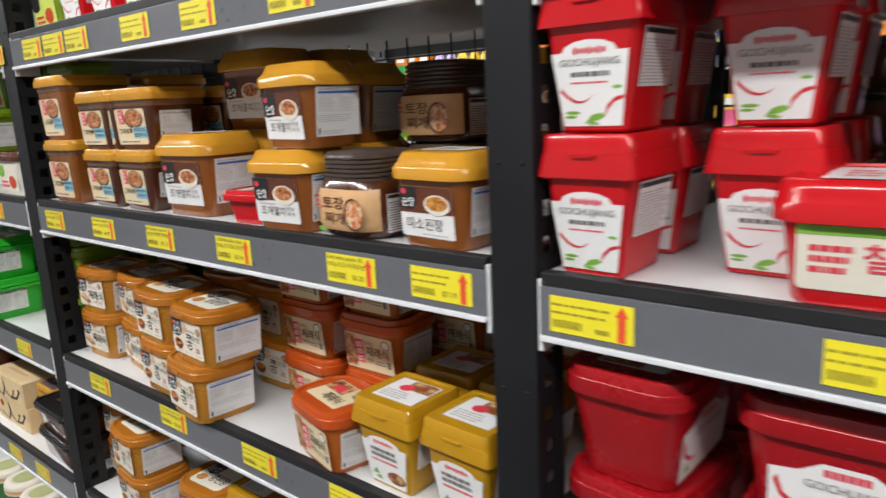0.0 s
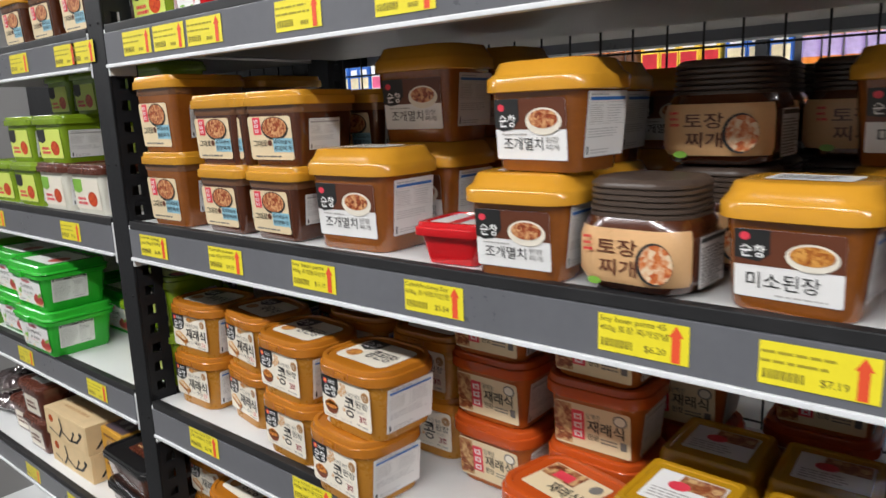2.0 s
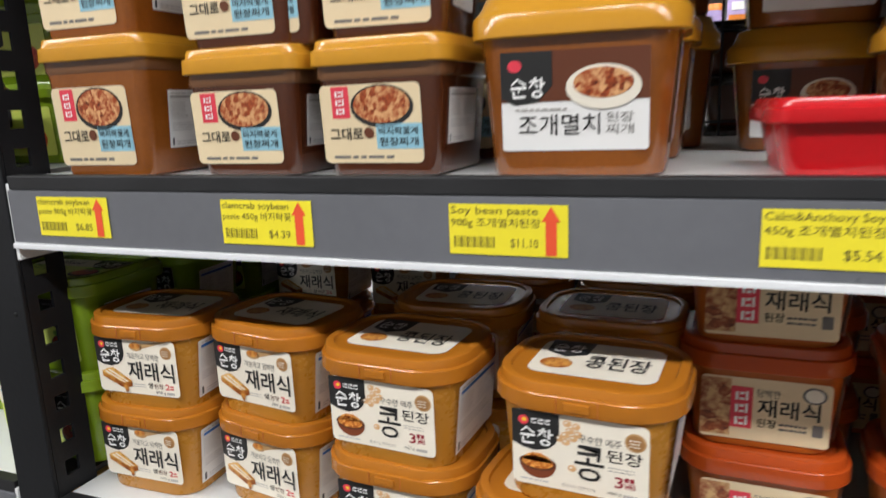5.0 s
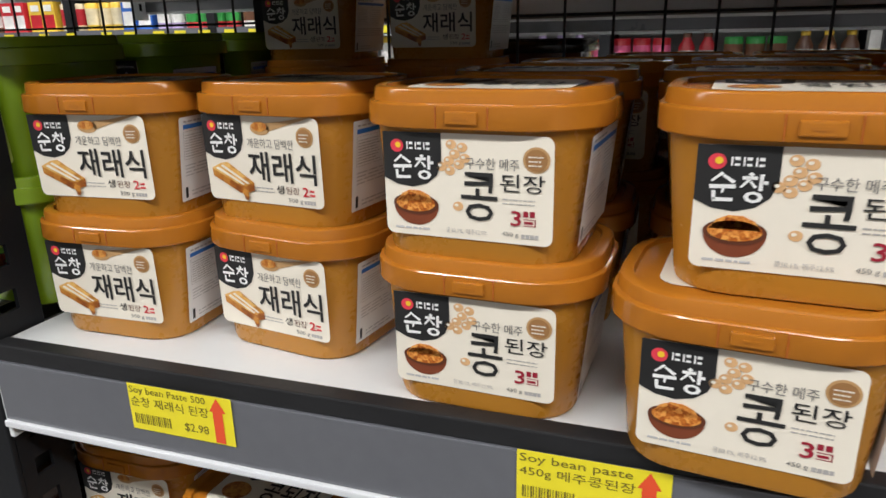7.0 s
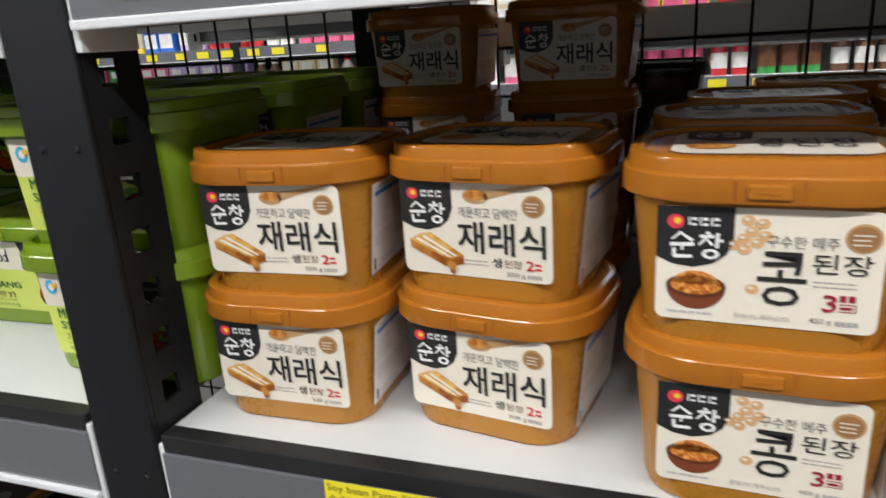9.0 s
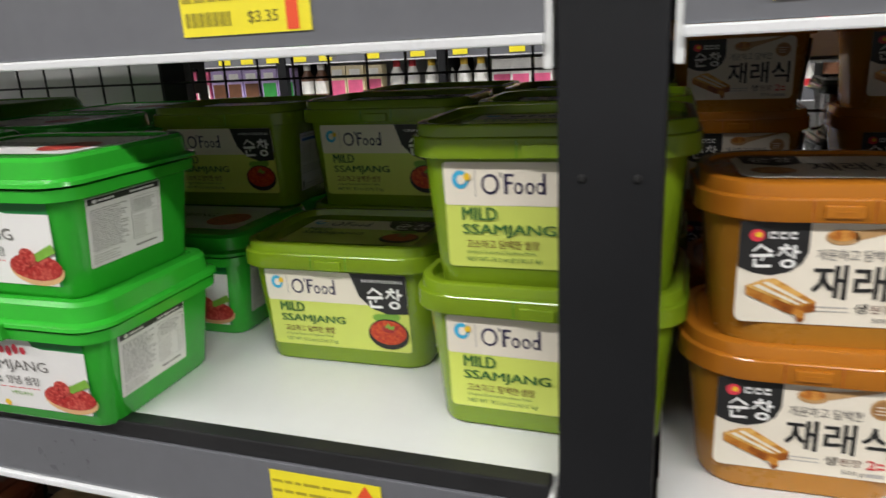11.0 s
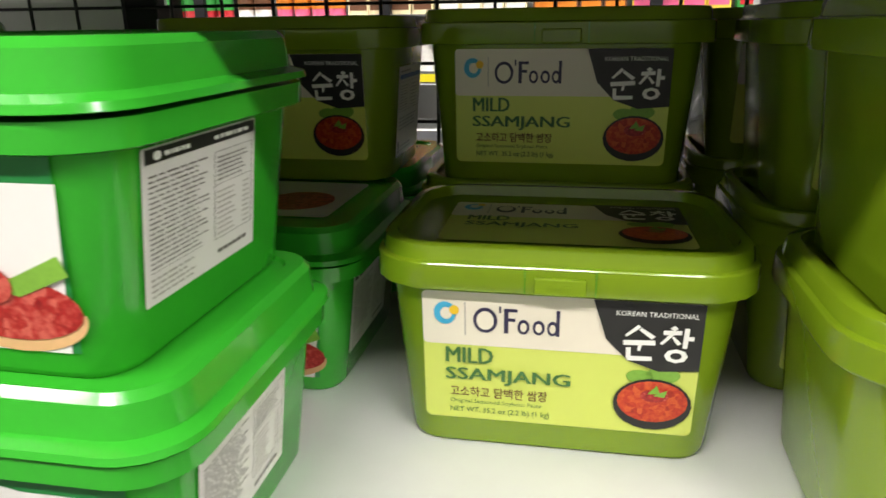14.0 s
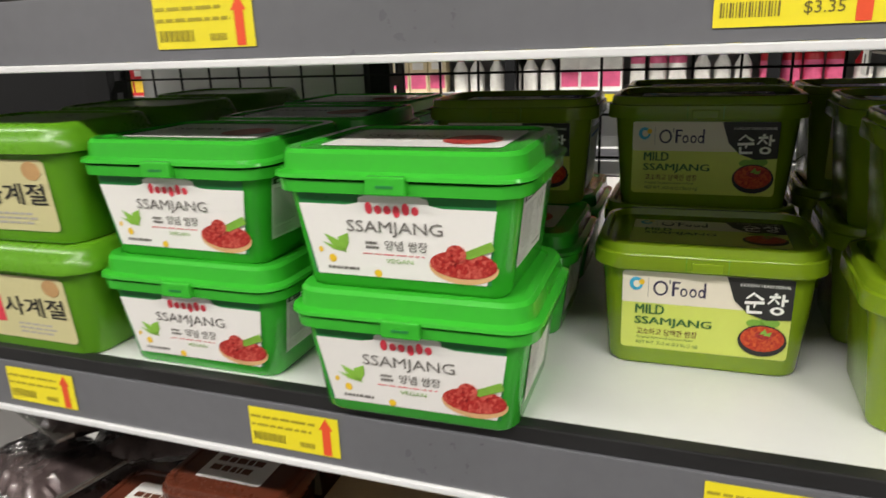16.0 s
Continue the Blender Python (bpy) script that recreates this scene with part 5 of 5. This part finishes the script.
# ---- goods on the shelves ----
MAKE = {
    "jaerae": (lambda: doenjang(1), 0.0475), "kong": (lambda: doenjang(2), 0.0475), "orange": (orange_tub, 0.039),
    "k9": (lambda: anchovy_tub(True), 0.044), "k4": (lambda: anchovy_tub(False), 0.038), "miso": (miso_tub, 0.04),
    "c1": (lambda: clam_tub(True), 0.054), "c2": (lambda: clam_tub(False), 0.046), "jar": (stew_jar, 0.048), "redbox": (red_box, 0.031),
    "mustard": (lambda: hinged_tub("mustard_flip_top_tub", "mustard yellow plastic flip-top paste tub with white label", "mustard", "ink_grey", 0.09, 0.09, 0.106, 0.03, "mustard flip-top tubs", "doenjang"), 0.037),
    "gochu": (lambda: hinged_tub("red_flip_top_tub", "tall red plastic flip-top gochujang tub with white label", "red", "ink_grey", 0.082, 0.088, 0.1135, 0.034, "red flip-top gochujang tubs", "gochujang"), 0.037),
    "wide": (wide_red_tub, 0.053), "bigred": (big_red_tub, 0.046), "green": (bright_green_tub, 0.057), "olive": (olive_tub, 0.049), "season": (season_tub, 0.048),
    "smallgreen": (lambda: small_tub("small_green_paste_tub", "small green plastic ssamjang tub with vegetable label", "olive", "olive", "small green tubs", "lime", "chilli_print"), 0.04),
    "smallwhite": (lambda: small_tub("small_white_paste_tub", "small white plastic paste tub with clear brown lid", "white_plastic", "brown", "small white tubs", "cream", "chilli_print"), 0.04),
    "brown": (brown_tub, 0.037), "meju": (meju_box, 0.05), "ycarton": (yellow_carton, 0.06), "roundjar": (round_jar, 0.05), "tray": (black_tray, 0.047), "foil": (foil_pack, 0.05),
}
BUILT = {}


def put(kind, x, yf, z, yaw=0.0, tilt=0.0):
    """Stands one on the surface at z with its front label at yf."""
    build, half = MAKE[kind]
    m = pose(x, yf + half, z, tilt, 0, yaw)
    if kind in BUILT:
        return copy_thing(BUILT[kind], m)
    root = BUILT[kind] = build()
    root.matrix_basis = m
    return root


def pile(kind, x, yf, z, pitch, yaws):
    rng = random.Random(int(abs(x) * 1000) + int(yf * 777))
    for i, yaw in enumerate(yaws):
        put(kind, x + rng.uniform(-0.002, 0.002), yf + rng.uniform(-0.002, 0.002), z + i * pitch + 0.0004, yaw)


Z_A, Z_B, Z_C, Z_D = 1.473, 1.194, 0.914, 0.632
Z_CM = Z_C + MID_DROP
P_D, P_O = 0.0805, 0.0795
# middle bay, eye-level shelf
pile("c1", -0.8625, 0.014, Z_B, 0.1024, (1, 0))
pile("c1", -0.862, 0.16, Z_B, 0.1024, (1, 0))
pile("c2", -0.736, 0.02, Z_B, 0.0875, (0, 1))
put("c2", -0.719, 0.024, Z_B + 0.0879, 2)
pile("c2", -0.628, 0.02, Z_B, 0.0875, (-1,))
put("c2", -0.628, 0.026, Z_B + 0.0879, 5)
pile("c2", -0.735, 0.15, Z_B, 0.0875, (0, 1, 0)[:2])
pile("c2", -0.62, 0.15, Z_B, 0.0875, (0, 1))
put("k9", -0.504, 0.022, Z_B, 2)
pile("k9", -0.500, 0.132, Z_B, 0.1105, (0, 2))
pile("k9", -0.487, 0.245, Z_B, 0.1105, (0, 2))
put("redbox", -0.362, 0.022, Z_B, 6)
put("k4", -0.277, 0.004, Z_B, 2)
put("k4", -0.259, 0.014, Z_B + 0.0932, -6)
pile("k4", -0.275, 0.105, Z_B, 0.0925, (0, 3))
pile("k4", -0.36, 0.2, Z_B, 0.0925, (0, 2))
put("jar", -0.171, 0.003, Z_B, -3)
pile("jar", -0.145, 0.112, Z_B, 0.0912, (0, -2))
pile("jar", -0.058, 0.215, Z_B, 0.0912, (0, 4))
put("miso", -0.055, 0.012, Z_B, -5)
pile("miso", 0.0, 0.135, Z_B, 0.0925, (0, -4))
# middle bay, the shelf below
put("jaerae", -0.8875, 0.034, Z_CM, 1)
put("jaerae", -0.884, 0.036, Z_CM + P_D, 3)
put("jaerae", -0.7625, 0.044, Z_CM, -9)
put("jaerae", -0.7625, 0.047, Z_CM + P_D, -8)
put("kong", -0.631, 0.011, Z_CM, -3)
put("kong", -0.633, 0.012, Z_CM + P_D, -4)
put("kong", -0.505, -0.016, Z_CM + 0.0004, -6)
put("kong", -0.491, -0.006, Z_CM + P_D + 0.001, -4)
pile("kong", -0.628, 0.13, Z_CM, P_D, (0, 2))
pile("kong", -0.495, 0.125, Z_CM, P_D, (1, -2))
pile("jaerae", -0.905, 0.345, Z_CM, 0.0795, (0, 1, 0))
pile("jaerae", -0.766, 0.345, Z_CM, 0.0795, (0, 1, -1))
pile("kong", -0.61, 0.24, Z_CM, P_D, (0, 1))
pile("kong", -0.48, 0.24, Z_CM, P_D, (2, 0))
pile("jaerae", -0.764, 0.152, Z_CM, P_D, (0,))
pile("jaerae", -0.885, 0.14, Z_CM, P_D, (0,))
pile("kong", -0.553, 0.345, Z_CM, P_D, (1, 0))
pile("tray", -0.73, 0.52, 0.9, 0.0605, (0, 2, -1))
pile("kong", -0.43, 0.345, Z_CM, P_D, (1, 0))
pile("orange", -0.305, 0.33, Z_CM, P_O, (0, 1))
pile("orange", -0.383, 0.108, Z_CM, P_O, (-2, -1, 0))
pile("orange", -0.253, 0.109, Z_CM, P_O, (-2, 1, -1))
pile("orange", -0.36, 0.215, Z_CM, P_O, (0, 1, 0))
pile("orange", -0.21, 0.22, Z_CM, P_O, (0, 1))
pile("orange", -0.08, 0.29, Z_CM, P_O, (0, 1))
put("orange", -0.246, 0.006, Z_CM, -14)
put("mustard", -0.14, 0.018, Z_CM, -2)
put("mustard", -0.038, 0.02, Z_CM, -3)
put("mustard", -0.045, 0.125, Z_CM, 2)
put("mustard", -0.142, 0.125, Z_CM, 0)
# middle bay, low shelf
pile("kong", -0.79, 0.01, Z_D, P_D, (-4, -5))
pile("jaerae", -0.93, 0.06, Z_D, P_D, (0, 0))
pile("kong", -0.65, 0.05, Z_D, P_D, (3,))
put("mustard", -0.525, 0.075, Z_D, 2)
put("mustard", -0.42, 0.075, Z_D, -2)
# middle bay, top shelf
for i, kind in enumerate(("smallgreen", "gochu", "gochu", "gochu", "gochu", "gochu", "gochu", "gochu", "gochu")):
    put(kind, -0.9 + 0.1 * i, 0.04, Z_A, 0)
# goods on the rear shelves, seen through the wire grid
for x in (-0.36, -0.17):
    pile("tray", x, 0.52, 1.14, 0.0605, (0, 1, -1))
for x in (0.17, 0.36, 0.55):
    pile("tray", x, 0.52, 1.14, 0.0605, (0, 1, -1, 0))
pile("jar", -0.155, 0.215, Z_B, 0.0912, (0, 3))
pile("jar", -0.05, 0.325, Z_B, 0.0912, (0, -3))
pile("jar", -0.155, 0.325, Z_B, 0.0912, (2, 0))
pile("k4", -0.27, 0.31, Z_B, 0.0925, (0, 2))
# right bay
Z_BR, Z_CR = Z_B - 0.006, Z_C - 0.006
pile("gochu", 0.113, 0.014, Z_BR, 0.1142, (-2, 0))
pile("gochu", 0.114, 0.112, Z_BR, 0.1142, (0, 1))
pile("gochu", 0.226, 0.07, Z_BR, 0.1142, (-2, -1))
pile("gochu", 0.23, 0.172, Z_BR, 0.1142, (0, 1))
pile("gochu", 0.345, 0.15, Z_BR, 0.1142, (0, 1))
put("wide", 0.323, 0.016, Z_BR, 2)
put("bigred", 0.14, 0.04, Z_CR, 84)
put("bigred", 0.138, 0.038, Z_CR + 0.1004, 88)
pile("bigred", 0.297, 0.03, Z_CR, 0.1004, (0, 2))
pile("bigred", 0.46, 0.03, Z_CR, 0.1004, (0, 3))
pile("bigred", 0.15, 0.19, Z_CR, 0.1004, (90, 88))
pile("bigred", 0.31, 0.16, Z_CR, 0.1004, (0, 3))
pile("bigred", 0.15, 0.3, Z_CR, 0.1004, (0, 3))
pile("bigred", 0.31, 0.29, Z_CR, 0.1004, (0, 3))
# left bay, the shelf of green tubs
P_G, P_V = 0.0872, 0.0898
put("green", -1.356, -0.012, Z_C, 1)
put("green", -1.36, -0.01, Z_C + P_G, 0)
pile("green", -1.539, 0.012, Z_C, P_G, (0, -1))
pile("season", -1.700, 0.006, Z_C, 0.0925, (0, 2))
pile("green", -1.358, 0.14, Z_C, P_G, (0,))
pile("green", -1.36, 0.275, Z_C, P_G, (0,))
put("olive", -1.355, 0.235, Z_C + P_G + 0.0006, 1)
pile("green", -1.53, 0.15, Z_C, P_G, (0, 1))
pile("green", -1.55, 0.29, Z_C, P_G, (0, -1))
pile("season", -1.71, 0.14, Z_C, 0.0925, (0, 1))
pile("season", -1.72, 0.28, Z_C, 0.0925, (0, 1))
put("olive", -1.1835, 0.112, Z_C, 1)
pile("olive", -1.190, 0.229, Z_C, P_V, (0, 0))
pile("olive", -1.02, 0.052, Z_C, P_V, (-1, 1))
pile("olive", -1.02, 0.18, Z_C, P_V, (0, 1))
pile("olive", -1.03, 0.31, Z_C, P_V, (0, 2))
pile("olive", -1.19, 0.342, Z_C, P_V, (0, 1))
# left bay, eye-level shelf
put("smallwhite", -1.108, 0.012, Z_B, 1)
put("smallwhite", -1.232, 0.01, Z_B, -1)
put("smallgreen", -1.355, 0.012, Z_B, 0)
put("smallgreen", -1.478, 0.014, Z_B, 2)
put("smallgreen", -1.235, 0.016, Z_B + 0.0806, 2)
put("smallgreen", -1.36, 0.014, Z_B + 0.0806, 0)
for x in (-1.09, -1.21, -1.33, -1.45):
    pile("smallgreen", x, 0.13, Z_B, 0.0806, (0, 2, -1))
# left bay, top shelf
for x in (-1.08, -1.2, -1.32):
    put("c2", x, 0.02, Z_A, 0)
# left bay, low shelf
pile("tray", -1.112, 0.02, Z_D, 0.0605, (-3, -2))
pile("tray", -1.11, 0.15, Z_D, 0.0605, (0, 1))
pile("ycarton", -1.25, 0.055, Z_D, 0.0605, (1, -1))
pile("ycarton", -1.25, 0.19, Z_D, 0.0605, (0, 2))
pile("meju", -1.396, 0.03, Z_D, 0.0615, (0, 0.6))
pile("meju", -1.396, 0.136, Z_D, 0.0615, (0, 1))
pile("meju", -1.396, 0.243, Z_D, 0.0615, (0, 1))
for x, y in ((-1.36, 0.0), (-1.47, 0.004), (-1.58, -0.002), (-1.4, 0.11), (-1.52, 0.112)):
    put("roundjar", x, y, 0.3504)
pile("brown", -1.56, 0.03, Z_D, 0.0785, (0, 1))
pile("brown", -1.558, 0.135, Z_D, 0.0785, (0, 1))
pile("brown", -1.69, 0.05, Z_D, 0.0785, (2,))
for x, y, z, yaw in ((-1.86, 0.05, 0.0, 10), (-1.83, 0.17, 0.0, 95), (-1.86, 0.06, 0.05, -12), (-1.78, 0.15, 0.05, 30), (-1.84, 0.13, 0.098, 70)):
    put("foil", x, y, Z_D + z, yaw)



# ---- the far aisle ----
FAR_Y = 3.0


def far_shelf(x0, x1, z):
    root = tagged(new("far_shelf"), "far white shelf with grey strip across the next aisle", "shelf", "far shelves")
    part("tray", boxed(x0 - 0.004, x1 + 0.0052, FAR_Y + 0.006, FAR_Y + 0.45, z - 0.02, z), "white_steel", root)
    part("label_strip", boxed(x0, x1, FAR_Y, FAR_Y + 0.0055, z - 0.055, z), "strip", root)
    part("bottom_bead", boxed(x0, x1, FAR_Y - 0.003, FAR_Y + 0.0055, z - 0.06, z - 0.0552), "bead", root)


COLOURS = {"f_red": (0.5, 0.02, 0.03), "f_blue": (0.03, 0.12, 0.45), "f_green": (0.04, 0.3, 0.06), "f_white": (0.75, 0.74, 0.7), "f_orange": (0.65, 0.2, 0.02),
           "f_pink": (0.7, 0.12, 0.25), "f_brown": (0.14, 0.06, 0.03), "f_yellow": (0.75, 0.5, 0.05), "f_lilac": (0.45, 0.35, 0.6), "f_cream": (0.7, 0.6, 0.38)}
for key, rgb in COLOURS.items():
    M[key] = shader("printed_" + key[2:], rgb, 0.35, vary=0.3, scale=60)


def far_goods(kind, c1, c2):
    if kind == "can":
        root = tagged(new("food_can"), "printed food can on the far shelf", "can", "far cans")
        rings = [(0.074, 0.074, 0.0365, 0), (0.078, 0.078, 0.0385, 0.003), (0.078, 0.078, 0.0385, 0.145), (0.07, 0.07, 0.0345, 0.15)]
        smooth(part("can_body", loft(rings, 4), c1, root), 40)
        smooth(part("label_band", loft([(0.0795, 0.0795, 0.039, 0.03), (0.0795, 0.0795, 0.039, 0.12)], 4, False, False), c2, root), 40)
    elif kind == "jar":
        root = tagged(new("sauce_jar"), "printed sauce bottle on the far shelf", "bottle", "far bottles")
        smooth(part("bottle_body", loft([(0.066, 0.066, 0.03, 0), (0.07, 0.07, 0.032, 0.004), (0.07, 0.07, 0.032, 0.11), (0.034, 0.034, 0.016, 0.145), (0.034, 0.034, 0.016, 0.165)], 4), c1, root), 40)
        smooth(part("cap", loft([(0.038, 0.038, 0.018, 0.15), (0.038, 0.038, 0.018, 0.178), (0.03, 0.03, 0.014, 0.18)], 4), c2, root), 40)
        smooth(part("label_band", loft([(0.0712, 0.0712, 0.0325, 0.03), (0.0712, 0.0712, 0.0325, 0.095)], 4, False, False), "f_white", root), 40)
    else:
        root = tagged(new("food_carton"), "printed food carton on the far shelf", "carton", "far cartons")
        part("carton", boxed(-0.048, 0.048, -0.03, 0.03, 0, 0.168, 0.002), c1, root)
        part("print_panel", boxed(-0.04, 0.04, -0.0312, -0.0302, 0.02, 0.095), c2, root)
        part("print_mark", boxed(-0.03, 0.03, -0.032, -0.0314, 0.115, 0.15), "f_white", root)
    return root


FAR_LEVELS = (0.62, 0.89, 1.135, 1.482, 1.82)
for x0, x1 in ((-5.0, -3.96), (-3.9, -2.99), (-2.93, -2.09), (-2.03, -0.92), (-0.86, 0.2), (0.26, 1.3), (1.36, 2.4)):
    for z in FAR_LEVELS:
        far_shelf(x0, x1, z)
    root = tagged(new("far_post"), "dark steel post of the far shelving", "post", "far posts")
    part("post_body", boxed(x1 + 0.005, x1 + 0.055, FAR_Y - 0.002, FAR_Y + 0.46, 0, 2.1, 0.002), "black_steel", root)
structure("panel_north", boxed(-5.1, 2.5, FAR_Y + 0.462, FAR_Y + 0.47, 0, 2.1), "white_steel", "white back panel of the far shelving")
rng = random.Random(8)
palette = ["f_red", "f_red", "f_white", "f_white", "f_white", "f_brown", "f_blue", "f_orange", "f_lilac", "f_yellow", "f_green", "f_pink", "f_cream", "f_cream"]
pool = {}
for z in FAR_LEVELS[1:4]:
    x = -4.85
    while x < 1.6:
        kind = rng.choice(("can", "jar", "carton", "carton"))
        c1 = rng.choice(palette)
        c2 = rng.choice([c for c in palette if c != c1])
        for _ in range(rng.randint(2, 4)):
            step = 0.1 if kind == "carton" else 0.086
            if x > 1.6:
                break
            m = pose(x, FAR_Y + 0.06 + rng.uniform(0, 0.02), z + 0.0005, 0, 0, rng.uniform(-4, 4))
            key = (kind, c1, c2)
            if key in pool:
                copy_thing(pool[key], m)
            else:
                pool[key] = far_goods(*key)
                pool[key].matrix_basis = m
            x += step
        x += 0.02
far_tag = None
for z in FAR_LEVELS[1:4]:
    x = -4.8
    while x < 2.0:
        if far_tag is None:
            far_tag = tagged(new("price_tag"), "yellow price tag on the far shelf strip", "price tag", "far price tags")
            part("card", boxed(0, 0.075, -0.001, 0, -0.035, 0), "tag", far_tag)
            far_tag.matrix_basis = pose(x, FAR_Y - 0.0022, z - 0.012)
        else:
            copy_thing(far_tag, pose(x, FAR_Y - 0.0022, z - 0.012))
        x += rng.uniform(0.14, 0.3)
